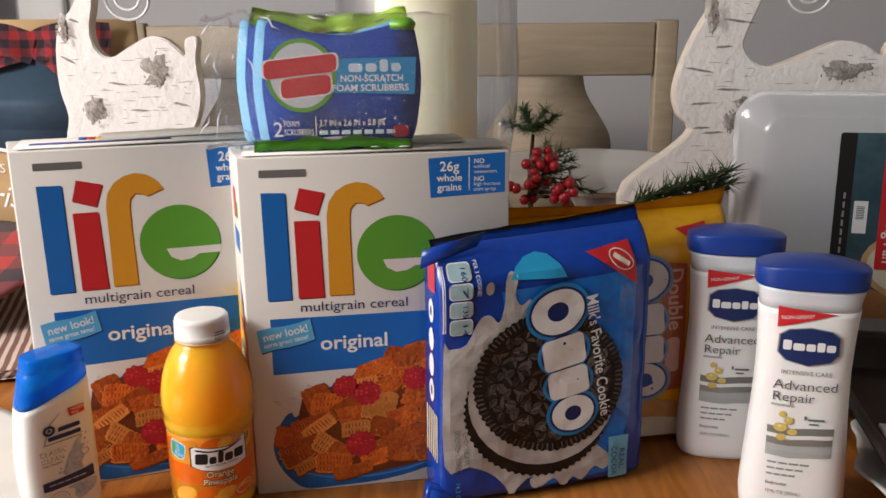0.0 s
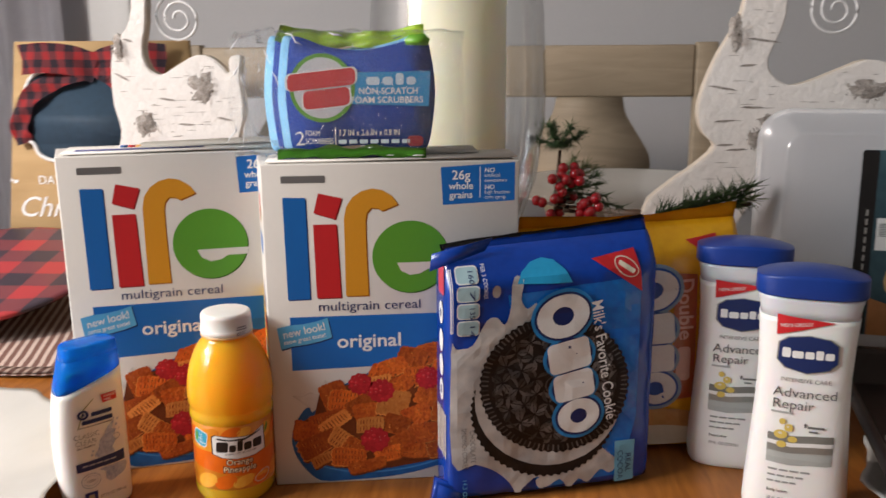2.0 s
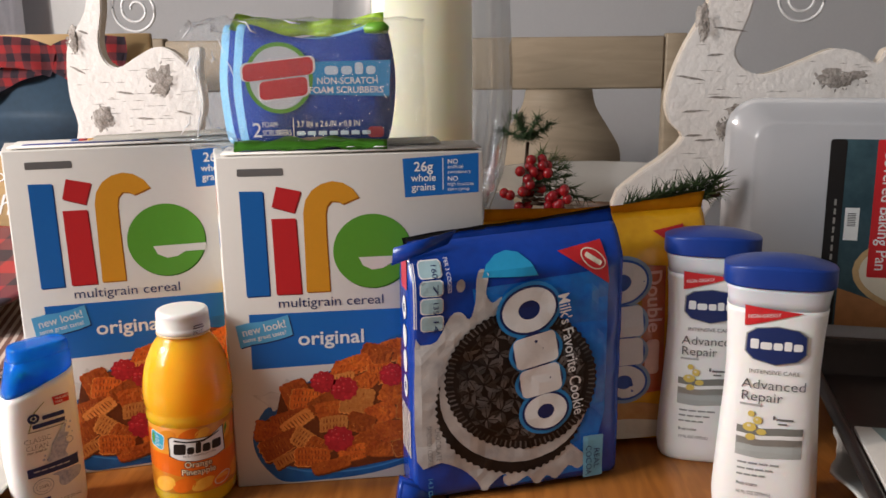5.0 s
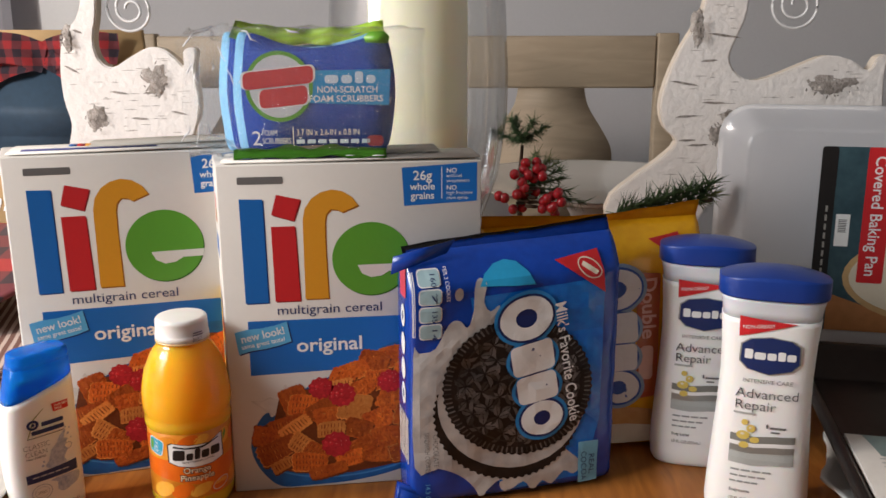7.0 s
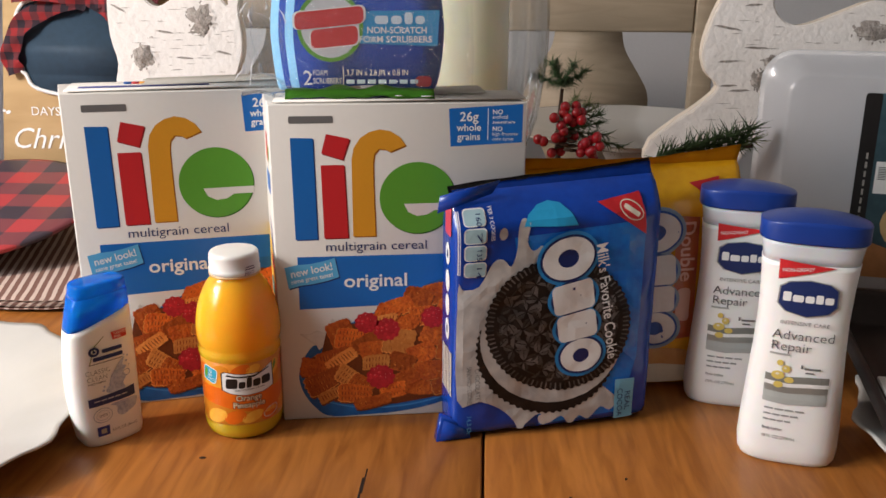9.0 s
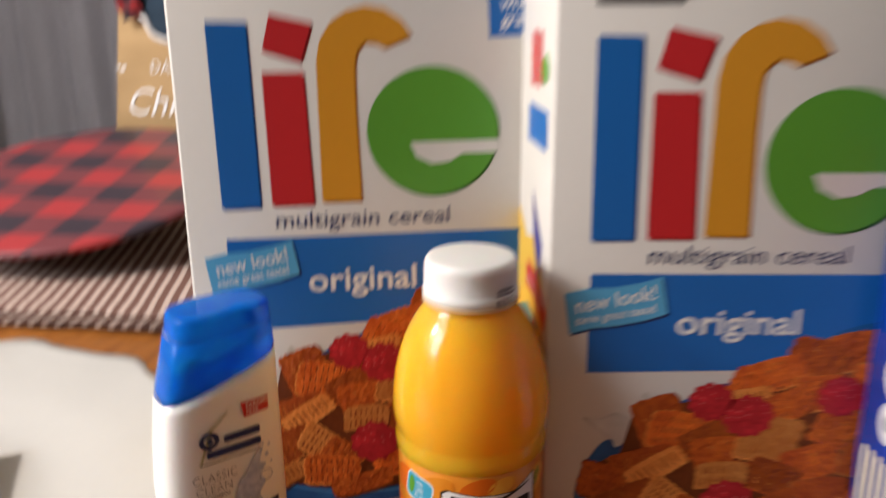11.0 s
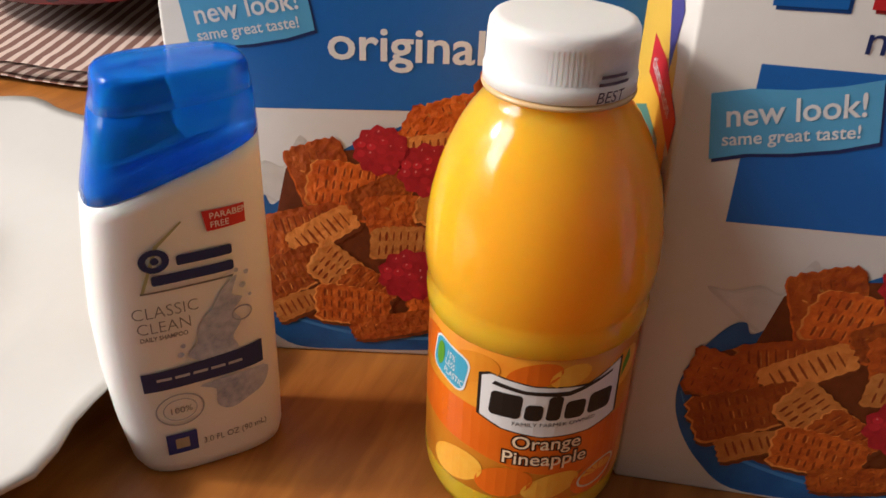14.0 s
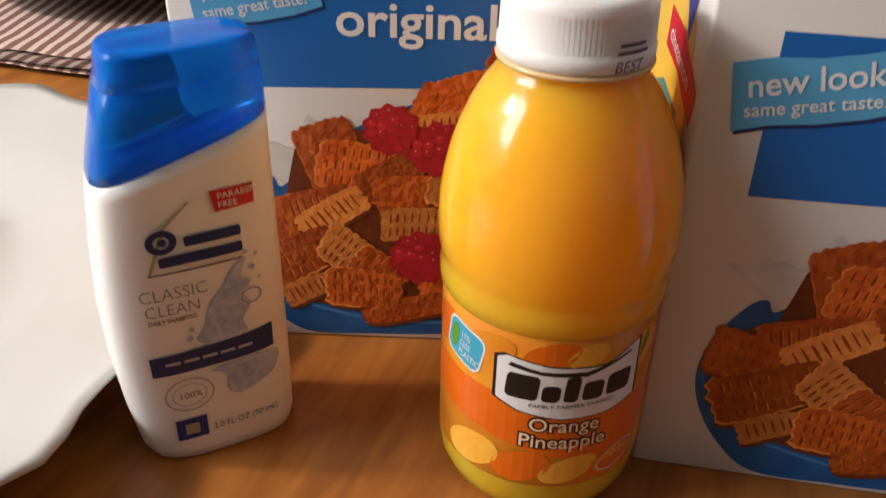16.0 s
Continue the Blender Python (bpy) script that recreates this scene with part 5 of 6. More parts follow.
# ---- lotion ----
def lotion(m, label):
    b = thing("lotion_bottle", m, label, "lotion bottle", "lotion bottles")

    def loop(z, w, dep, p=3.0):
        return [(x / 1000, y / 1000, z / 1000) for x, y in oval(w / 2, dep / 2, p, 48)]
    secs = [(0, 60, 32), (1.2, 66, 37), (5, 70.5, 40), (14, 72.5, 41.5), (30, 71.5, 41.5), (60, 68, 40), (90, 64.6, 39), (115, 63.0, 38.5), (140, 64.4, 38.5), (156, 66.6, 39), (160, 67.2, 39.2)]
    part("body", rings([loop(*s) for s in secs]), LOTION, b)
    part("shoulder", rings([loop(*s) for s in [(160.2, 66.2, 38.6), (166, 67.2, 39), (172, 69.4, 40.2), (175.2, 70.6, 41)]]), NECK, b, "frosted translucent shoulder")
    bm = bmesh.new()
    n = 48
    base = oval(37.2, 22.6, 2.8, n)
    levels = []
    for zf, inset in ((0, 0.985), (0.08, 1.0), (0.80, 1.0), (0.90, 0.992), (0.97, 0.955), (1.0, 0.82), (1.005, 0.45)):
        row = []
        for x, y in base:
            top = 195.0 - 5.5 * abs(x / 37.2) ** 2.2 - 2.5 * abs(y / 22.6) ** 2
            z = 175.5 + (top - 175.5) * zf
            if zf <= 0.80:
                z = 175.5 + (188.5 - 175.5) * zf / 0.80 if zf else 175.5
            xx, yy = x * inset, y * inset
            if zf > 0.80:
                t2 = 195.0 - 5.5 * abs(xx / 37.2) ** 2.2 - 2.5 * abs(yy / 22.6) ** 2
                z = max(188.8, t2 - 1.6 * (inset - 0.45))
            row.append(bm.verts.new((xx / 1000, yy / 1000, z / 1000)))
        levels.append(row)
    for a, c in zip(levels, levels[1:]):
        for i in range(n):
            bm.faces.new((a[i], a[(i + 1) % n], c[(i + 1) % n], c[i]))
    bm.faces.new(levels[0][::-1])
    mid = bm.verts.new((0, 0, 0.1953))
    for i in range(n):
        bm.faces.new((levels[-1][i], levels[-1][(i + 1) % n], mid))
    part("cap", bm, LIDB, b, "dark blue domed flip cap")

    def wrap(u, v, h):
        x = max(-1, min(1, u / 32.2))
        y = -((1 - abs(x) ** 3.0) ** (1 / 3.0)) * 20.0
        if v < 60:
            y -= 0.45 + max(0, 42 - v) * 0.03
        return Vector((u / 1000, (y - h) / 1000, v / 1000))
    k = dict(mapping=wrap, cut=4.0)
    printed("red_flash", poly([(-22, 163), (16, 159.5), (-21.5, 148)]), RED, b, 0.5, **k)
    words("NON-GREASY", 3.8, -19.5, 153.8, WHITE, b, 0.7, mapping=wrap, turn=7, width=21)
    shield = [(-20, 143), (-14, 147.5), (0, 149.5), (14, 147.5), (20, 143), (20.5, 130), (15, 124.5), (0, 121), (-15, 124.5), (-20.5, 130)]
    printed("shield_edge", poly(shield), SILVER, b, 0.45, **k)
    printed("shield", poly(moved(shield, 0, 135.3 * 0.05, 0, 0.95)), NAVY, b, 0.6, **k)
    printed("brand_bar", poly(rect(-17, 132.4, -11.5, 139.5, 1.2), rect(-10.5, 132.4, -3, 137.6, 1.4), rect(-2, 132.4, 4, 137.6, 1.4), rect(5, 132.4, 10, 139, 1.2), rect(11, 132.4, 17, 137.6, 1.4)), WHITE, b, 0.75, **k)
    words("INTENSIVE CARE", 4.2, 0, 114.5, GREY, b, 0.5, mapping=wrap, align="CENTER", width=33)
    words("Advanced", 10, -21, 103, flat("print dark grey", (0.075, 0.075, 0.08)), b, 0.5, mapping=wrap, width=42, bold=-0.06)
    words("Repair", 10, -21, 94, flat("print dark grey", (0.075, 0.075, 0.08)), b, 0.5, mapping=wrap, width=27, bold=-0.06)
    printed("small_text_bar", poly(rect(-21, 90, -7, 91.6)), flat("print mid grey", (0.4, 0.4, 0.38)), b, 0.5, **k)
    for v0, v1, mat in ((69, 74.5, flat("print dark silver", (0.20, 0.20, 0.18))), (66, 69, WHITE), (61, 66, SILVER), (52, 61, flat("print silver grey", (0.40, 0.42, 0.40), 0.3))):
        printed("silver_wave", poly([(-22, v0), (-6, v0 - 1.0), (8, v0 + 0.5), (22, v0 + 0.8), (22, v1 + 0.8), (8, v1 + 0.5), (-6, v1 - 1.0), (-22, v1)]), mat, b, 0.45, **k)
    printed("gold_drop", poly(disc(-13, 84, 2.3, 2.3, 14), disc(-8.5, 79.5, 3.0, 3.0, 14), disc(-13.5, 74, 4.6, 3.4, 16), disc(-5.5, 71, 3.4, 2.4, 14), disc(-12.5, 66.5, 3.4, 2.6, 14)), GOLD, b, 0.62, **k)
    printed("drop_highlight", poly(disc(-14, 75, 1.4, 1.0, 10), disc(-9, 80.2, 0.9, 0.9, 10)), CREAM, b, 0.72, **k)
    printed("small_text_bar", poly(rect(1.5, 81, 3, 84), rect(4, 80.6, 15, 82.2), rect(5, 77.5, 11, 78.8)), GREY, b, 0.5, **k)
    for i, wdt in enumerate((29, 25, 20)):
        printed("small_text_bar", poly(*[rect(-20 + q * wdt / 4, 45.8 - i * 4.6, -20 + (q + 0.84) * wdt / 4, 47.2 - i * 4.6) for q in range(4)]), flat("print soft grey", (0.30, 0.30, 0.29)), b, 0.5, **k)
    words("Body Lotion", 3.4, -20, 29.2, GREY, b, 0.5, mapping=wrap, width=14, bold=0.05)
    words("10 FL OZ (295mL)", 3.6, -20, 22.5, GREY, b, 0.5, mapping=wrap, width=23)
    return b


lot = lotion(pose(0.3872, -0.0885, 0, 0, 0, -24), "white body lotion bottle with a dark blue cap in front")
lot2 = copy_thing(lot, pose(0.3795, 0.0055, 0, 0, 0, -19))
tagged(lot2, "white lotion bottle with a dark blue cap beside the yellow pack")


# ---- sponge pack ----
def sponge_pack():
    s = thing("sponge_pack", pose(0.020, 0.012, 0.2665, 0, 0, -3), "blue scrubber sponges in clear wrap lying on a cereal box", "sponge pack")

    def outline(k=1.0):
        pts = [(2, 2, 0), (10, 0.5, 0), (30, 5, 0), (54, 7, 0), (80, 5, 0), (96, 1, 0), (103, 5, 0), (107, 20, 0), (109.5, 45, 0), (108, 66, 0), (104, 84, 0), (99, 88, 0), (84, 83, 0), (56, 77.5, 0), (30, 80, 0), (10, 87, 0), (3, 86, 0), (0, 70, 0), (-2.5, 45, 0), (-1, 20, 0)]
        return [((54 + (x - 54) * k) / 1000, (44 + (z - 44) * k) / 1000) for x, z, _ in smooth_line(pts, 4)]
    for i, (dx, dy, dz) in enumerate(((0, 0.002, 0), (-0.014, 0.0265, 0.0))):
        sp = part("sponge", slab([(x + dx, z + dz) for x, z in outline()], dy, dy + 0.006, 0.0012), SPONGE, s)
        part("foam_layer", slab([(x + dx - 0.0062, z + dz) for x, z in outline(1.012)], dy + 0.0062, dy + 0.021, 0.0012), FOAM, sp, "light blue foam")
    at = lambda u, v, h: Vector((u / 1000, 0.002 - h / 1000, v / 1000))
    k = dict(mapping=at)
    printed("label_band", poly([(30, 38.5), (104.5, 36), (106, 62), (30, 61)]), flat("wrap sky blue", (0.015, 0.27, 0.58)), s, 0.8, **k)
    printed("roundel_edge", poly(disc(25, 50, 24.5, 25.5, 40)), GREEN, s, 0.95, **k)
    printed("roundel", poly(disc(25, 50, 21.5, 22.5, 40)), flat("wrap pale grey", (0.55, 0.58, 0.60)), s, 1.1, **k)
    for pts in (rect(-1, 50, 50, 62.5, 4, 0.1), rect(9, 35.5, 44, 49, 4, 0.1)):
        printed("brand_bar_edge", poly(moved(moved(pts, -25, -50), 25, 50, 6, 1.06)), WHITE, s, 1.2, **k)
        printed("brand_bar", poly(moved(moved(pts, -25, -50), 25, 50, 6)), RED, s, 1.35, **k)
    printed("range_bar", poly(rect(58, 52, 68, 58, 2.5), rect(70, 52, 78, 58, 2.5), rect(80, 52, 86, 60.5, 2), rect(88, 52, 95, 58, 2.5)), flat("wrap pale blue", (0.55, 0.70, 0.80)), s, 1.0, **k)
    words("NON-SCRATCH", 6.6, 52, 45.4, WHITE, s, 1.0, mapping=at, width=44, bold=0.1)
    words("FOAM SCRUBBERS", 6.6, 46, 38.8, WHITE, s, 1.0, mapping=at, width=54, bold=0.1)
    words("2", 15, 3.5, 7.5, WHITE, s, 1.0, mapping=at)
    words("FOAM\nSCRUBBERS", 6, 11, 14.5, WHITE, s, 1.0, mapping=at, width=21)
    printed("text_rule", poly(rect(33.5, 6, 34.1, 21)), WHITE, s, 1.0, **k)
    words("3.7 IN x 2.6 IN x 0.8 IN", 6.4, 36, 14.5, WHITE, s, 1.0, mapping=at, width=46)
    printed("small_text_bar", poly(*[rect(36 + 8 * i, 8.4, 42 + 8 * i, 11.4) for i in range(7)]), flat("wrap pale blue", (0.55, 0.70, 0.80)), s, 1.0, **k)
    printed("red_mark", poly(rect(88, 6, 100, 14, 3)), flat("wrap dull red", (0.30, 0.02, 0.04)), s, 1.0, **k)

    def strip(z0, z1, seed, y0, y1):
        bm = bmesh.new()
        rows = []
        for j in range(3):
            row = []
            for i in range(31):
                a = i / 30
                zz = z0 + (z1 - z0) * j / 2 + 0.003 * noise.noise(Vector((a * 7, j, seed))) + 0.006 * (2 * a - 1) ** 2 * (1 if z0 > 0.05 else -0.3)
                row.append(bm.verts.new((-0.010 + a * 0.112, y0 + (y1 - y0) * j / 2 + 0.002 * noise.noise(Vector((a * 9, j * 2, seed + 4))), zz)))
            rows.append(row)
        for a, b in zip(rows, rows[1:]):
            for i in range(30):
                bm.faces.new((a[i], a[i + 1], b[i + 1], b[i]))
        bmesh.ops.solidify(bm, geom=bm.faces[:], thickness=0.0006)
        return bm
    part("lime_strip", strip(0.079, 0.091, 2.0, 0.009, 0.046), LIME, s, "lime green printed wrap")
    part("lime_strip", strip(-0.001, 0.0065, 5.0, -0.004, -0.0005), flat("wrap deep green", (0.09, 0.33, 0.025)), s, "dark green printed wrap")
    part("lime_tab", slab([(x, z) for x, z in [(0.088, 0.081), (0.104, 0.0805), (0.106, 0.085), (0.102, 0.089), (0.091, 0.0885), (0.087, 0.085)]], -0.003, 0.0, 0.0008), flat("wrap green tab", (0.14, 0.38, 0.03)), s)

    # loose clear film, gathered at the left end
    bm = bmesh.new()
    loops = []
    for i in range(34):
        a = i / 33
        x = -0.044 + 0.176 * a
        pinch = min(1.0, 0.55 + 2.2 * a) * (1 - 0.14 * max(0, a - 0.85) / 0.15)
        row = []
        for q in range(40):
            t = 2 * math.pi * q / 40
            c, sn = math.cos(t), math.sin(t)
            yy = 0.025 + math.copysign(abs(c) ** 0.5, c) * 0.031 * pinch
            zz = 0.0445 + math.copysign(abs(sn) ** 0.5, sn) * 0.0475 * (0.86 + 0.14 * pinch)
            wob = noise.noise(Vector((a * 14, t * 2.2, 1.7))) * 0.0022 + noise.noise(Vector((a * 30, t * 5, 8.7))) * 0.0014
            gain = 2.8 if a < 0.3 else 1.0
            row.append((x + wob * gain * 1.2, yy + wob * gain * (1 if c >= 0 else 0.4) - (0.0 if c >= 0 else 0.001), max(-0.0035, zz + wob * gain)))
        loops.append(row)
    wrap_ = part("clear_film", rings(loops, False, False), WRAP, s, "crinkled clear plastic wrap")
    # thin white tubes painted as light glinting on the gathered end
    rng = random.Random(21)
    glint_white = flat("painted film glint", (0.86, 0.88, 0.90), 0.2)
    for i in range(13):
        if i < 9:
            x, z, a, ln = rng.uniform(-0.046, -0.004), rng.uniform(0.004, 0.084), rng.gauss(1.45, 0.55), rng.uniform(0.006, 0.022)
        else:
            x, z, a, ln = rng.uniform(0.0, 0.112), rng.choice((0.090, 0.0905, 0.0)), rng.gauss(0.1, 0.4), rng.uniform(0.006, 0.016)
        y = -0.0075 + rng.uniform(0, 0.004)
        pts = [(x + ln * q / 3 * math.cos(a) + rng.gauss(0, 0.0007), y, max(0.0, z + ln * q / 3 * math.sin(a) + rng.gauss(0, 0.0007))) for q in range(4)]
        part("film_glint", tube(pts, [0.0001, rng.uniform(0.0003, 0.0009), rng.uniform(0.0003, 0.0007), 0.0001], 5), glint_white, wrap_)
    return s


sponge_pack()


# ---- covered baking pan, standing on edge ----
def lid_pan():
    p = thing("covered_baking_pan", pose(0.468, 0.176, 0, 0, 0, -20) @ pose(0, 0, 0, -2, 0, 0), "steel baking pan standing on edge under a clear plastic lid", "baking pan")

    def frame_loop(x0, z0, x1, z1, y, r):
        pts = []
        for cx, cz, a0 in ((x1 - r, z1 - r, 0), (x0 + r, z1 - r, 90), (x0 + r, z0 + r, 180), (x1 - r, z0 + r, 270)):
            pts += [(cx + r * math.cos(radians(a0 + k)), y, cz + r * math.sin(radians(a0 + k))) for k in range(0, 91, 15)]
        return pts
    w, z0, z1 = 0.36, 0.0, 0.283
    lid = [frame_loop(0.0, z0, w, z1, 0.030, 0.030), frame_loop(-0.002, z0, w + 0.002, z1 + 0.001, 0.022, 0.032), frame_loop(0.004, z0 + 0.004, w - 0.004, z1 - 0.003, 0.018, 0.028),
           frame_loop(0.012, z0 + 0.012, w - 0.012, z1 - 0.011, 0.014, 0.024), frame_loop(0.022, z0 + 0.022, w - 0.022, z1 - 0.020, -0.004, 0.020), frame_loop(0.026, z0 + 0.026, w - 0.026, z1 - 0.024, -0.007, 0.018)]
    part("clear_lid", rings(lid, False, True), LIDC, p, "clear plastic lid with a raised panel")
    tray = [frame_loop(0.004, z0 + 0.004, w - 0.004, z1 - 0.004, 0.031, 0.028), frame_loop(0.014, z0 + 0.014, w - 0.014, z1 - 0.014, 0.033, 0.024), frame_loop(0.022, z0 + 0.022, w - 0.022, z1 - 0.022, 0.046, 0.02)]
    part("steel_tray", rings(tray, False, True), PANB, p)
    at = lambda u, v, h: Vector(((u + 11) / 1000, -0.0075 - h / 1000, v / 1000))
    k = dict(mapping=at)
    card = material("printed photo card", (0.05, 0.10, 0.12), 0.35, dark=(0.02, 0.05, 0.065), scale=25)
    # sleeve printed with brownies, seen through the film
    printed("card_ground", poly(rect(82, 62, 330, 246, 4)), card, p, 0.4, **k)
    printed("card_edge", poly(rect(82, 62, 97, 246, 3)), BLACK, p, 0.6, **k)
    printed("red_spine", poly(rect(124, 112, 148, 246, 2)), RED, p, 0.7, **k)
    words("Covered Baking Pan", 15.5, 131, 238, WHITE, p, 0.85, mapping=at, turn=-90, width=118, bold=0.15)
    printed("small_text_bar", poly(*[rect(89.5, 92 + 9 * i, 91.5, 98 + 9 * i) for i in range(11)]), flat("print warm grey", (0.35, 0.33, 0.30)), p, 0.8, **k)
    printed("barcode_panel", poly(rect(100, 148, 113, 180)), WHITE, p, 0.7, **k)
    printed("barcode_line", poly(*[rect(102.5, 162 + 1.7 * i, 110, 162.8 + 1.7 * i) for i in range(8)]), BLACK, p, 0.85, **k)
    printed("plate_print", poly(disc(205, 118, 88, 40, 40)), CREAM, p, 0.55, **k)
    printed("tabletop_print", poly([(99, 62), (330, 62), (330, 92), (240, 82), (160, 80), (99, 100)]), material("printed wood", (0.44, 0.20, 0.08), 0.35, scale=40), p, 0.5, **k)
    printed("plate_rim_print", ring_poly(205, 118, 94, 46, 88, 40), material("printed plate rim", (0.62, 0.42, 0.2), 0.35), p, 0.56, **k)
    for u, v, sz, a in ((170, 200, 42, 8), (178, 148, 44, -6), (250, 190, 46, 12), (240, 140, 44, -10), (300, 160, 40, 4)):
        printed("brownie_print", poly(moved(rect(-sz * 0.55, -sz * 0.55, sz * 0.55, sz * 0.55, 4), u, v, a)), BROWNIE, p, 0.95, **k)
        printed("icing_print", poly(*[moved(rect(-sz * 0.5, -sz * 0.42 + q * sz * 0.22, sz * 0.5, -sz * 0.36 + q * sz * 0.22), u, v, a + 24) for q in range(4)]), material("printed icing", (0.48, 0.33, 0.28), 0.35, scale=60), p, 1.05, **k)
    printed("red_sticker", poly(disc(225, 96, 24, 24, 30)), RED, p, 1.2, **k)
    return p


lid_pan()


# ---- deep dark pan in front, with its card insert ----
def dark_pan():
    t = thing("roasting_pan", pose(0.380, -0.262, 0.0265, 0, 0, -20), "deep dark nonstick pan with a printed card insert, on a plate", "baking pan")
    w, ln = 0.30, 0.405

    def loop(i, z, r=0.016):
        pts = []
        for cx, cy, a0 in ((w - i - r, ln - i - r, 0), (i + r, ln - i - r, 90), (i + r, i + r, 180), (w - i - r, i + r, 270)):
            pts += [(cx + r * math.cos(radians(a0 + k)), cy + r * math.sin(radians(a0 + k)), z) for k in range(0, 91, 15)]
        return pts
    part("pan", rings([loop(0.022, 0.0), loop(0.018, 0.002), loop(0.010, 0.030), loop(0.0, 0.0305), loop(-0.001, 0.032), loop(0.0, 0.0335), loop(0.0075, 0.0335), loop(0.0090, 0.0325), loop(0.0115, 0.0295), loop(0.019, 0.0045), loop(0.024, 0.003)], True, True), PAN, t)
    part("card_box", block(0.0125, 0.0225, 0.0300, w - 0.0125, 0.196, 0.0332, 0.0006), material("pale printed card", (0.72, 0.68, 0.62), 0.4, vary=0.12, coat=0.2), t, "pale printed card insert")
    up = lambda u, v, h: Vector((u / 1000, v / 1000, 0.0333 + h / 1000))
    k = dict(mapping=up)
    printed("grey_green_strip", poly([(24, 195), (276, 195), (276, 140), (64, 140), (52, 146), (48, 158), (30, 162), (28, 176)]), material("print grey green", (0.24, 0.32, 0.30), 0.35, vary=0.3, scale=14), t, 0.2, **k)
    printed("card_rule", poly(rect(66, 134, 276, 138)), flat("print slate", (0.10, 0.13, 0.13)), t, 0.25, **k)
    printed("small_text_bar", poly(rect(28, 156, 44, 158), rect(28, 150, 46, 152), rect(28, 144, 42, 146)), flat("print mid grey", (0.4, 0.4, 0.38)), t, 0.35, **k)
    printed("small_text_bar", poly(rect(90, 152, 140, 162, 2), rect(148, 152, 230, 162, 2)), WHITE, t, 0.35, **k)
    printed("brownie_print", poly(moved(rect(-12, -9, 12, 9, 3), 52, 98, 24), moved(rect(-11, -8, 11, 8, 3), 76, 104, -12), moved(rect(-11, -8, 11, 8, 3), 74, 80, 30)), BROWNIE, t, 0.3, **k)
    return t


dark_pan()


# ---- plates ----
def plate(m, r, label, lift=0.0):
    p = thing("scalloped_plate", m, label, "plate", "white plates")

    def wavy(a, rr, z):
        return 1 + (0.022 * math.sin(a * 14) - 0.008 * math.cos(a * 28)) * max(0, (rr / r - 0.7)) / 0.3
    prof = [(r * 0.02, 0.004), (r * 0.55, 0.004), (r * 0.62, 0.006), (r * 0.70, 0.012), (r * 0.80, 0.017), (r * 0.97, 0.024), (r * 1.0, 0.0255), (r * 1.0, 0.0235), (r * 0.96, 0.0205), (r * 0.80, 0.0125), (r * 0.66, 0.004), (r * 0.58, 0.0), (r * 0.02, 0.0)]
    part("dish", lathe(prof[::-1], 112, wavy), PORC, p)
    return p


plate(pose(-0.352, 0.004, 0), 0.190, "white porcelain dinner plate with a scalloped rim")
plate(pose(0.617, -0.145, 0), 0.180, "white porcelain plate under the dark roasting pan")

# clear packet on the near plate
ob = thing("paper_packet", pose(-0.325, 0.02, 0.0075, 0, 0, 20), "white paper packet lying on the plate", "packet")
part("sleeve", block(-0.075, -0.055, 0, 0.05, 0.05, 0.006, 0.002), material("packet paper", (0.62, 0.58, 0.52), 0.4, vary=0.1), ob)
printed("small_text_bar", poly(*[rect(-60, -40 + 9 * i, 30 - 7 * (i % 3), -37 + 9 * i) for i in range(8)]), flat("packet grey", (0.42, 0.40, 0.38)), ob, 0.2, lambda u, v, h: Vector((u / 1000, v / 1000, 0.0061 + h / 1000)))

# pedestal dish behind the packs
ob = thing("pedestal_dish", pose(0.445, 0.525, 0), "white porcelain scalloped dish on a pedestal", "dish")
part("dish", lathe([(0.02, 0.125), (0.07, 0.127), (0.13, 0.137), (0.180, 0.152), (0.182, 0.154), (0.176, 0.1535), (0.12, 0.140), (0.06, 0.133), (0.005, 0.132)], 96,
                   lambda a, r, z: 1 + 0.018 * math.sin(a * 16) * max(0, r / 0.18 - 0.6)), PORC, ob)
part("pedestal", lathe([(0.065, 0), (0.066, 0.005), (0.035, 0.02), (0.022, 0.05), (0.022, 0.09), (0.04, 0.1245)], 40), PORC, ob)

# ---- placemat, plaid charger ----
ob = thing("placemat", pose(-0.265, 0.262, 0.001, 0, 0, TURN + 4), "brown and cream striped cloth placemat with a ruffled hem", "placemat")
bm = bmesh.new()
top, under = [], []
for j in range(31):
    for sheet, drop in ((top, 0.0), (under, 0.0012)):
        row = []
        for i in range(41):
            x, y = -0.52 + 0.55 * i / 40, 0.42 * j / 30
            e = min(x + 0.52, 0.03 - x, y, 0.42 - y)
            z = 0.0030 + 0.0004 * noise.noise(Vector((x * 18, y * 18, 9))) + (0.0035 * noise.noise(Vector((x * 30, y * 30, 3))) + 0.002) * max(0, 1 - e / 0.05)
            row.append(bm.verts.new((x + 0.004 * noise.noise(Vector((y * 22, 1, 0))), y + 0.005 * noise.noise(Vector((x * 22, 5, 0))), max(z, 0.0020) - drop)))
        sheet.append(row)
for j in range(30):
    for i in range(40):
        bm.faces.new((top[j][i], top[j][i + 1], top[j + 1][i + 1], top[j + 1][i]))
        bm.faces.new((under[j][i], under[j + 1][i], under[j + 1][i + 1], under[j][i + 1]))
    for i in (0, 40):
        bm.faces.new((top[j][i], top[j + 1][i], under[j + 1][i], under[j][i]))
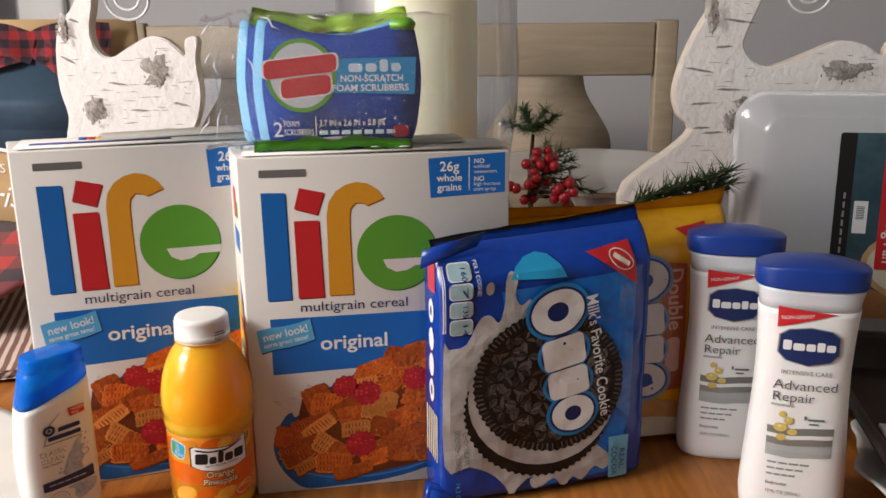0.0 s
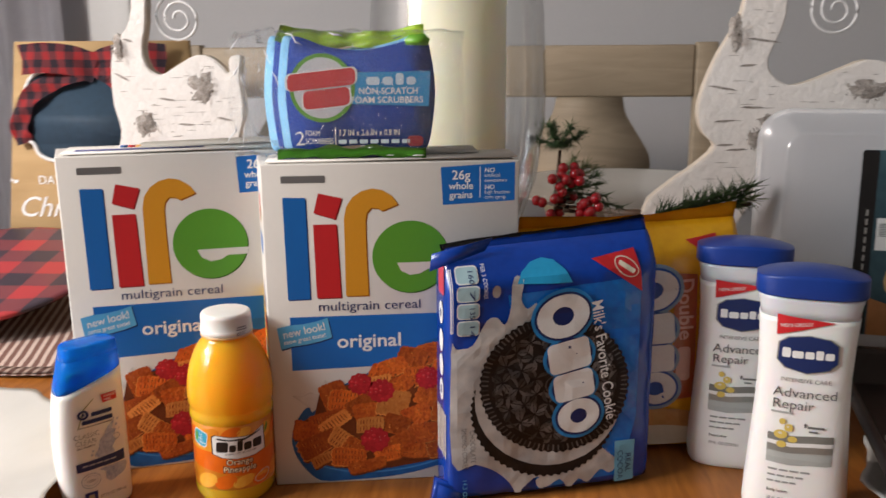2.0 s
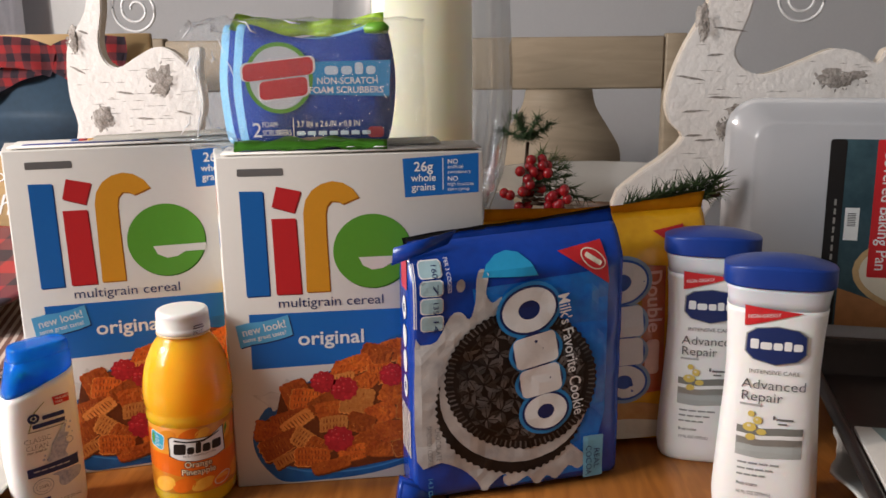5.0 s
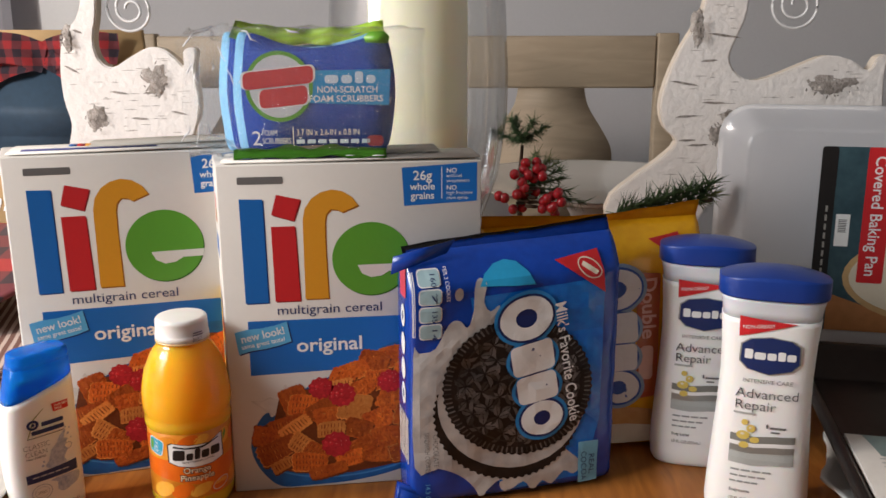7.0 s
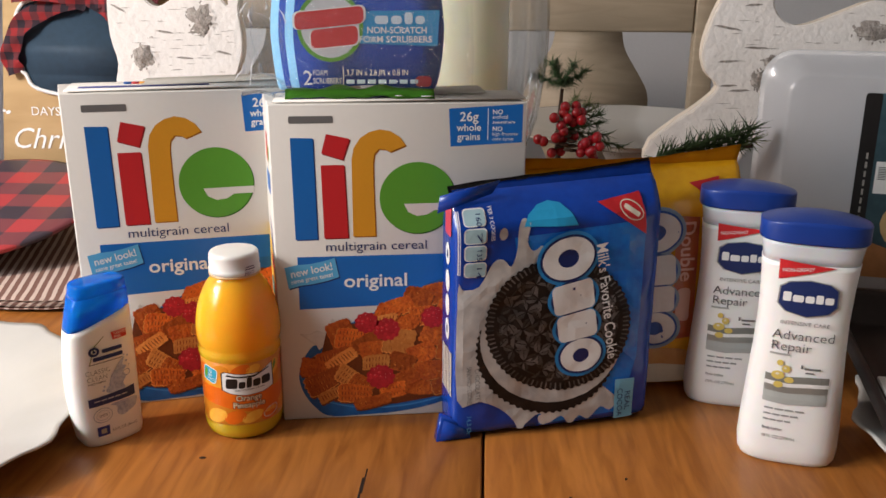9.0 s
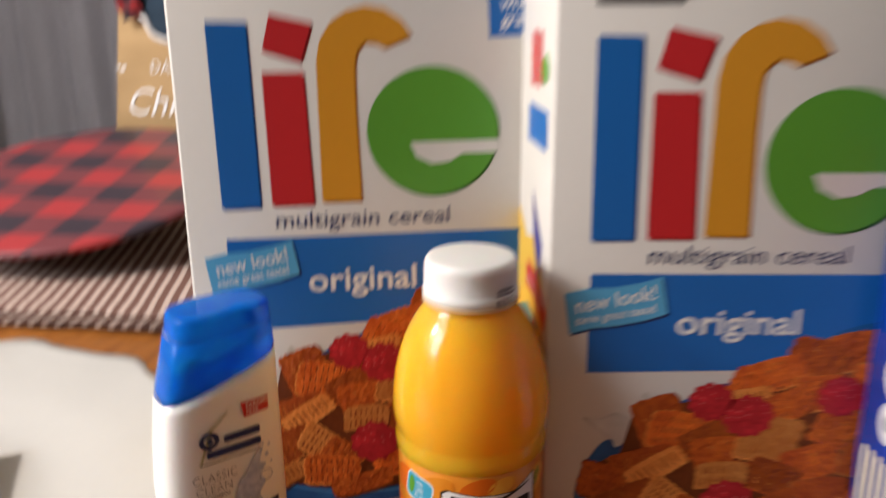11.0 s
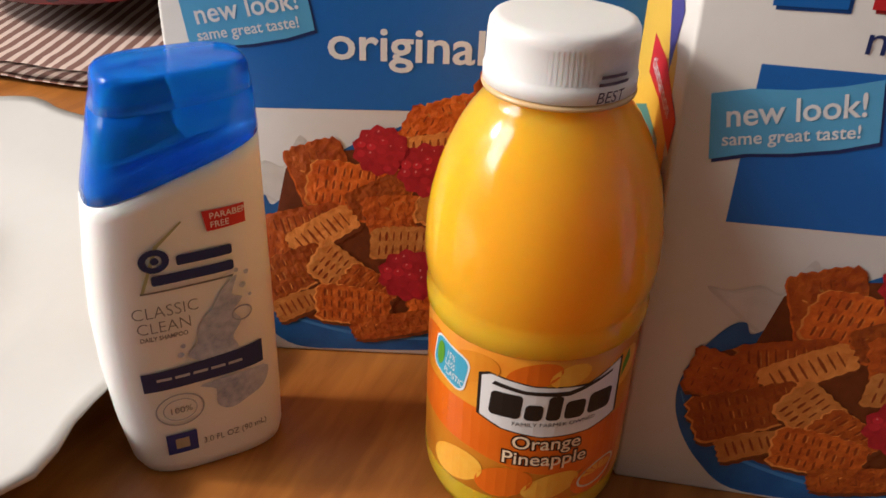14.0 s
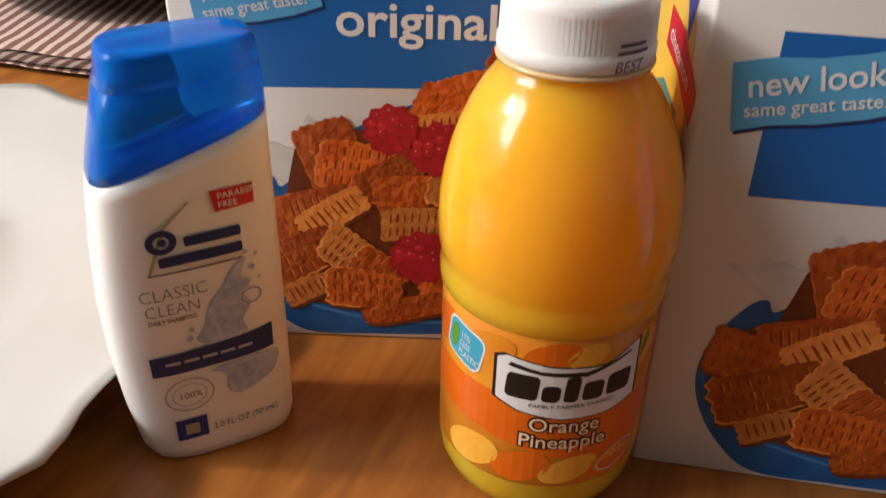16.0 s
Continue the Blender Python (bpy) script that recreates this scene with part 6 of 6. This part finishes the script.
for i in range(40):
    for j in (0, 30):
        bm.faces.new((top[j][i], top[j][i + 1], under[j][i + 1], under[j][i]))
part("cloth", bm, MATC, ob)
bm = bmesh.new()
rows = [[bm.verts.new((-0.52 + 0.55 * i / 40, 0.001 + 0.009 * j + 0.005 * noise.noise(Vector(((-0.52 + 0.55 * i / 40) * 22, 5, 0))),
                       0.0062 + 0.0012 * math.sin(j * 1.57) + 0.0008 * noise.noise(Vector((i * 0.5, j, 3))))) for i in range(41)] for j in range(3)]
for a, b in zip(rows, rows[1:]):
    for i in range(40):
        bm.faces.new((a[i], a[i + 1], b[i + 1], b[i]))
bmesh.ops.solidify(bm, geom=bm.faces[:], thickness=-0.003)
part("hem", bm, MATH, ob)

ob = thing("charger_plate", pose(-0.428, 0.501, 0.059, 0, 0, TURN) @ pose(0, 0, 0, 10.7, 0, 0), "round red and black buffalo plaid charger propped up at the back", "plate")
part("plate_top", lathe([(0.145, -0.005), (0.152, 0.001), (0.152, 0.004), (0.144, 0.0045), (0.11, 0.002), (0.002, 0.002)], 72), PLAID, ob)
# the dark brown stands in for the shadow beneath the rim
part("underside", lathe([(0.106, -0.012), (0.108, -0.009), (0.137, -0.0085), (0.1445, -0.0055)], 64), TWIG, ob, "underside, dark in place of its shadow")
part("prop", block(-0.05, -0.02, -0.054, 0.05, 0.05, -0.0125, 0.003), TWIG, ob)


# ---- countdown sign ----
def sign():
    s = thing("countdown_sign", pose(-0.418, 0.66, 0, 0, 0, TURN) @ pose(0, 0, 0, -5, 0, 0), "kraft brown wooden holiday countdown sign with chalkboard and plaid bow", "sign")
    part("board", slab([(-0.045, 0.0), (0.27, 0.0), (0.245, 0.358), (-0.012, 0.358)], 0, 0.014, 0.0015), KRAFT, s)
    base = smooth_line([(0.01, 0.30, 0), (0.035, 0.315, 0), (0.11, 0.322, 0), (0.185, 0.315, 0), (0.21, 0.30, 0), (0.222, 0.262, 0), (0.235, 0.248, 0), (0.228, 0.225, 0), (0.205, 0.212, 0), (0.19, 0.19, 0), (0.11, 0.178, 0), (0.03, 0.19, 0), (0.012, 0.212, 0), (-0.008, 0.225, 0), (-0.015, 0.248, 0), (-0.002, 0.262, 0)], 5)
    c = part("chalkboard", slab([(x, z) for x, z, _ in base], -0.006, -0.0005, 0.001), CHALK, s, "dark slate-blue chalkboard plaque")
    loop_ = [(x, -0.007, z) for x, z, _ in base]
    part("white_outline", tube(loop_ + loop_[:1], 0.0030, 6), WHITE, c)

    def ribbon(name, pts, wid, thick=0.002):
        bm = bmesh.new()
        rows_ = []
        n = len(pts)
        for i, p in enumerate(pts):
            a, b = Vector(pts[max(i - 1, 0)]), Vector(pts[min(i + 1, n - 1)])
            d_ = (b - a).normalized()
            side = d_.cross(Vector((0, 1, 0))).normalized()
            rows_.append([bm.verts.new(Vector(p) + side * wid * (k_ - 2) / 4 + Vector((0, -0.004 * math.sin(k_ * 1.4 + i * 0.8), 0))) for k_ in range(5)])
        for a, b in zip(rows_, rows_[1:]):
            for k_ in range(4):
                bm.faces.new((a[k_], a[k_ + 1], b[k_ + 1], b[k_]))
        bmesh.ops.solidify(bm, geom=bm.faces[:], thickness=thick)
        for v in bm.verts:
            v.co = Vector((v.co.x, v.co.z, -v.co.y))
        ob_ = part(name, bm, PLAIDS, s, "red and black plaid ribbon")
        ob_.matrix_local = Matrix.Rotation(radians(90), 4, "X")
        return ob_
    ribbon("bow_loop", smooth_line([(0.115, -0.014, 0.318), (0.08, -0.026, 0.330), (0.035, -0.03, 0.332), (0.008, -0.02, 0.330)], 6, False), 0.042)
    ribbon("bow_loop", smooth_line([(0.115, -0.014, 0.318), (0.15, -0.026, 0.330), (0.19, -0.03, 0.332), (0.22, -0.02, 0.330)], 6, False), 0.042)
    ribbon("bow_tail", smooth_line([(0.10, -0.016, 0.315), (0.05, -0.018, 0.30), (0.01, -0.016, 0.272), (-0.004, -0.014, 0.235), (0.002, -0.012, 0.212)], 6, False), 0.026)
    ribbon("bow_tail", smooth_line([(0.12, -0.018, 0.318), (0.145, -0.022, 0.302), (0.168, -0.020, 0.276), (0.186, -0.018, 0.246), (0.194, -0.016, 0.214)], 6, False), 0.026)
    at = lambda u, v, h: Vector((u / 1000, -0.0008 - h / 1000, v / 1000))
    words("DAYS UNTIL", 18, 62, 152, WHITE, s, 0.2, mapping=at, align="CENTER", width=None)
    words("Christmas", 43, 66, 104, WHITE, s, 0.2, mapping=at, align="CENTER", shear=0.35)
    printed("swash", poly(disc(-22, 156, 4, 2.5, 12, 20), disc(-28, 158, 2.5, 2, 12)), WHITE, s, 0.2, mapping=at)


sign()


# ---- birch deer ----
def deer(m, outline, label, marks, scars, curl):
    d = thing("birch_deer", m, label, "deer figure", "birch deer")
    bm = slab(outline, 0, 0.017, 0.0015)
    for f in bm.faces:
        f.material_index = 1 if abs(f.normal.y) < 0.6 else 0
    part("cutout", bm, [BARK, PLY], d, smooth=False)
    at = lambda u, v, h: Vector((u / 1000, -h / 1000, v / 1000))
    for u, v, w, t in marks:
        printed("bark_line", poly(moved([(-w, -0.7), (0, -1.6), (w, -0.5), (w * 0.6, 0.8), (-w * 0.5, 1.0)], u, v, t)), BARKD, d, 0.25, at)
    rng_ = random.Random(len(outline) * 7 + int(marks[0][0]))
    for u, v, rx, rz in scars:
        lump = bmesh.new()
        bmesh.ops.create_icosphere(lump, subdivisions=4, radius=1)
        for p in lump.verts:
            k_ = 1 + 0.28 * noise.noise(p.co * 2.0 + Vector((u, v, 0))) + 0.14 * noise.noise(p.co * 7)
            p.co = Vector((u / 1000 + p.co.x * rx / 1000 * k_, 0.003 + p.co.y * 0.0045 * k_, v / 1000 + p.co.z * rz / 1000 * k_))
        sc = part("bark_scar", lump, BARKM, d, "rough grey bark scar")
        flecks = []
        for q in range(34):
            a, r = rng_.uniform(0, 6.28), rng_.random() ** 0.6
            cu, cv, ln = u + rx * r * math.cos(a) * 0.85, v + rz * r * math.sin(a) * 0.85, rng_.uniform(0.8, 3.2)
            flecks.append(moved([(-ln, -0.5), (0, -1.0), (ln, -0.3), (ln * 0.4, 0.7), (-ln * 0.5, 0.8)], cu, cv, rng_.uniform(50, 130)))
        fl = bmesh.new()
        for n_, f_ in enumerate(flecks):
            fl.faces.new([fl.verts.new((x, y, n_ * 0.01)) for x, y in f_])
        tagged(printed("bark_fleck", fl, BARKD, sc, 5.6, at), "", "", "", "stuff")
    grain = bmesh.new()
    xs, zs = [p[0] for p in outline], [p[1] for p in outline]

    def inside_(x, z):
        hit = False
        for a_, b_ in zip(outline, outline[1:] + outline[:1]):
            if (a_[1] > z) != (b_[1] > z) and x < (b_[0] - a_[0]) * (z - a_[1]) / (b_[1] - a_[1]) + a_[0]:
                hit = not hit
        return hit
    made_ = 0
    while made_ < 60:
        x, z, ln = rng_.uniform(min(xs), max(xs)), rng_.uniform(0.18, max(zs)), rng_.uniform(0.002, 0.010)
        if inside_(x - ln * 1.3, z) and inside_(x + ln * 1.3, z):
            made_ += 1
            grain.faces.new([grain.verts.new((a_ * 1000, b_ * 1000, made_ * 0.001)) for a_, b_ in ((x - ln, z - 0.0002), (x, z - 0.0005), (x + ln, z - 0.0001), (x, z + 0.0004))])
    tagged(printed("bark_grain", grain, BARKM, d, 0.12, at), "", "", "", "stuff")
    pts = []
    for i in range(46):
        a = i * 0.30
        r = 0.027 * (1 - i / 56)
        pts.append((curl[0] / 1000 + r * math.cos(a + 2.2), 0.010, curl[1] / 1000 + r * math.sin(a + 2.2)))
    tail = [(curl[2] / 1000, 0.012, curl[3] / 1000), ((curl[2] * 0.6 + curl[0] * 0.4 - 12) / 1000, 0.011, (curl[1] + 26) / 1000)]
    part("wire_curl", tube(smooth_line(tail + pts, 2, False), 0.0016, 6), WIRE, d, "curled white wire")
    return d


left_outline = [(-182, 376), (-178, 420), (-196, 440), (-214, 446), (-216, 458), (-196, 470), (-176, 474), (-164, 462), (-160, 430), (-163, 376), (-169, 347), (-165, 326), (-151, 317), (-132, 327), (-110, 338), (-93, 336), (-79, 325), (-73, 319), (-72, 334), (-63, 338),
                (-58, 333), (-61, 312), (-58, 277), (-66, 246), (-84, 210), (-80, 150), (-86, 0), (-104, 0), (-108, 160), (-128, 200), (-160, 200), (-170, 160), (-176, 0), (-196, 0), (-196, 170), (-207, 225), (-202, 255), (-208, 284), (-208, 319), (-202, 348)]
mm = lambda pts: [(x / 1000, z / 1000) for x, z, _ in smooth_line([(x, z, 0) for x, z in pts], 3)]
deer(pose(0, 0.34, 0, 0, 0, TURN), mm(left_outline), "white birch bark deer cutout standing behind the cereal boxes",
     [(-195, 315, 10, -28), (-145, 290, 11, -8), (-112, 290, 8, 4), (-125, 262, 10, -4), (-80, 268, 10, -14), (-185, 355, 6, -20), (-170, 262, 8, 4)], [(-172, 262, 15, 17), (-104, 304, 17, 22), (-196, 345, 7, 16)], (-129, 378, -160, 400))
right_outline = [(30, 376), (34, 420), (18, 436), (0, 442), (0, 454), (18, 466), (44, 472), (64, 462), (72, 436), (75, 376), (64, 343), (60, 327), (68, 313), (83, 305), (103, 308), (135, 321), (160, 330), (185, 325), (203, 315), (211, 328), (221, 329), (220, 305), (222, 270), (214, 232),
                 (200, 200), (206, 140), (200, 0), (180, 0), (176, 150), (150, 196), (90, 200), (60, 190), (20, 120), (-20, 60), (-20, 0), (-52, 0), (-50, 90), (-60, 170), (-36, 200), (-8, 221), (11, 241), (-2, 256), (-8, 277), (-3, 305), (10, 338)]
deer(pose(0.4325, 0.236, 0, 0, 0, TURN), mm(right_outline), "white birch bark deer cutout standing behind the baking pan",
     [(16, 302, 16, -10), (54, 350, 18, -8), (22, 243, 10, 2), (40, 325, 9, 3), (60, 270, 9, 2), (20, 268, 12, 3), (48, 282, 14, -2), (34, 238, 12, 2)], [(52, 250, 11, 13), (26, 356, 7, 20), (164, 300, 34, 14), (62, 268, 8, 8)], (128, 380, 74, 400))

# ---- hurricane candle ----
cx, cy = 0.180, 0.318
ob = thing("pillar_candle", pose(cx, cy, 0.135), "tall ivory pillar candle inside a glass hurricane", "candle")
part("wax", lathe([(0.050, 0.0), (0.0535, 0.002), (0.0537, 0.10), (0.0535, 0.275), (0.050, 0.280), (0.035, 0.277), (0.004, 0.274)], 48), WAX, ob)
part("wick", tube([(0, 0, 0.273), (0.001, 0, 0.280), (0.003, 0, 0.287)], 0.0012, 6), BLACK, ob)
ob = thing("glass_hurricane", pose(cx, cy, 0), "large clear glass hurricane vase on a wooden base", "candle holder")
inner = [(0.055, 0.128), (0.070, 0.150), (0.088, 0.200), (0.0965, 0.260), (0.0975, 0.310), (0.094, 0.380), (0.086, 0.450)]
part("glass", lathe(inner, 56, None, True, False), GLASS, ob)
part("rim", lathe([(0.0858, 0.4505), (0.0875, 0.452), (0.0872, 0.454), (0.0855, 0.453)], 56, None, False, False), GLASS, ob)
part("base", lathe([(0.075, 0), (0.078, 0.006), (0.06, 0.02), (0.034, 0.05), (0.03, 0.09), (0.05, 0.118), (0.056, 0.1275)], 40), TWIG, ob, "dark turned wooden base")


# ---- greenery ----
def sprig(bm, root, tip, n, length, rng, spread=0.75, thin=0.0007):
    a, b = Vector(root), Vector(tip)
    axis = (b - a).normalized()
    for i in range(n):
        t = rng.random()
        base = a.lerp(b, t)
        d = Vector((rng.gauss(0, 1), rng.gauss(0, 1), rng.gauss(0, 1))).normalized()
        way = (axis * rng.uniform(0.35, 0.9) + d * spread).normalized()
        ln = length * rng.uniform(0.6, 1.1)
        side = way.cross(Vector((rng.random(), rng.random(), rng.random() + 0.1))).normalized() * thin
        up = way.cross(side).normalized() * thin
        end = base + way * ln + Vector((0, 0, -0.10 * ln))
        v = [bm.verts.new(base + side), bm.verts.new(base - side * 0.5 + up), bm.verts.new(base - side * 0.5 - up), bm.verts.new(end)]
        for f in ((0, 1, 3), (1, 2, 3), (2, 0, 3)):
            bm.faces.new([v[q] for q in f])


rng = random.Random(11)
ob = thing("berry_pick", pose(0.289, 0.30, 0), "artificial pine pick with glossy red berries and a cone", "berry pick")
part("stem", tube([(0.0, 0, 0), (0.004, 0, 0.10), (0.002, 0, 0.19), (0.004, 0, 0.232)], [0.003, 0.003, 0.0035, 0.002]), TWIG, ob)
bm = bmesh.new()
for tip in ((0.03, 0, 0.252), (-0.026, 0.01, 0.246), (0.012, -0.02, 0.262), (0.0, 0.02, 0.258), (-0.012, -0.01, 0.262)):
    sprig(bm, (0.003, 0, 0.236), tip, 150, 0.014, rng, 0.9, 0.0005)
for tip in ((0.045, -0.01, 0.205), (0.06, 0.0, 0.180), (0.075, -0.01, 0.168), (0.052, 0.01, 0.192)):
    sprig(bm, (0.006, 0, 0.185), tip, 80, 0.016, rng, 0.6)
tagged(part("needles", bm, PINE, ob), "", "", "", "stuff")
bm = bmesh.new()
for tip in ((0.035, 0, 0.215), (0.05, 0.02, 0.208), (0.02, 0, 0.222)):
    sprig(bm, (0.004, 0, 0.19), tip, 70, 0.018, rng, 0.7)
tagged(part("pale_needles", bm, PINEL, ob), "", "", "", "stuff")
for i in range(30):
    t = i / 29
    x = -0.030 + 0.075 * rng.random() if i < 17 else rng.uniform(-0.026, 0.012)
    z = rng.uniform(0.156, 0.182) if i < 17 else rng.uniform(0.178, 0.216)
    if i >= 17:
        x += (z - 0.172) * 0.5
    b = bmesh.new()
    bmesh.ops.create_icosphere(b, subdivisions=3, radius=0.0056)
    for p in b.verts:
        p.co = Vector((p.co.x, p.co.y, p.co.z * 1.06)) + Vector((x, rng.uniform(-0.02, -0.012) if p.index == 0 else 0, z))
    b.verts.ensure_lookup_table()
    bmesh.ops.smooth_vert(b, verts=[b.verts[0]], factor=1.0, use_axis_x=True, use_axis_y=True, use_axis_z=True)
    bmesh.ops.translate(b, verts=b.verts[:], vec=(0, rng.uniform(-0.024, -0.008), 0))
    part("berry", b, BERRY, ob)
for i in range(20):
    b = bmesh.new()
    bmesh.ops.create_icosphere(b, subdivisions=2, radius=0.005)
    a = i * 2.4
    for p in b.verts:
        p.co = Vector((p.co.x * 1.1 + 0.008 + 0.008 * math.cos(a), p.co.y - 0.012 + 0.008 * math.sin(a), p.co.z * 0.4 + 0.165 + i * 0.0012))
    part("cone_scale", b, TWIG, ob)

ob = thing("pine_branch", pose(0.425, 0.175, 0), "green artificial pine branch lying behind the yellow pack", "pine branch")
part("stem", tube([(-0.065, 0, 0.176), (-0.03, 0, 0.180), (0.01, 0, 0.186), (0.035, 0.0, 0.190)], 0.0022), TWIG, ob)
part("stalk", tube([(0.0, 0.0, 0.0), (0.0, 0.002, 0.08), (-0.005, 0.002, 0.183)], 0.003), TWIG, ob)
bm = bmesh.new()
for i in range(9):
    x = -0.065 + 0.0105 * i
    sprig(bm, (x, 0, 0.177 + 0.0012 * i), (x + 0.010, -0.004, 0.186 + 0.0028 * i), 50, 0.024, rng, 0.55, 0.0009)
tagged(part("needles", bm, PINE, ob), "", "", "", "stuff")
bm = bmesh.new()
sprig(bm, (0.01, 0, 0.186), (0.038, 0, 0.196), 60, 0.022, rng, 0.8, 0.0008)
tagged(part("pale_needles", bm, PINEL, ob), "", "", "", "stuff")
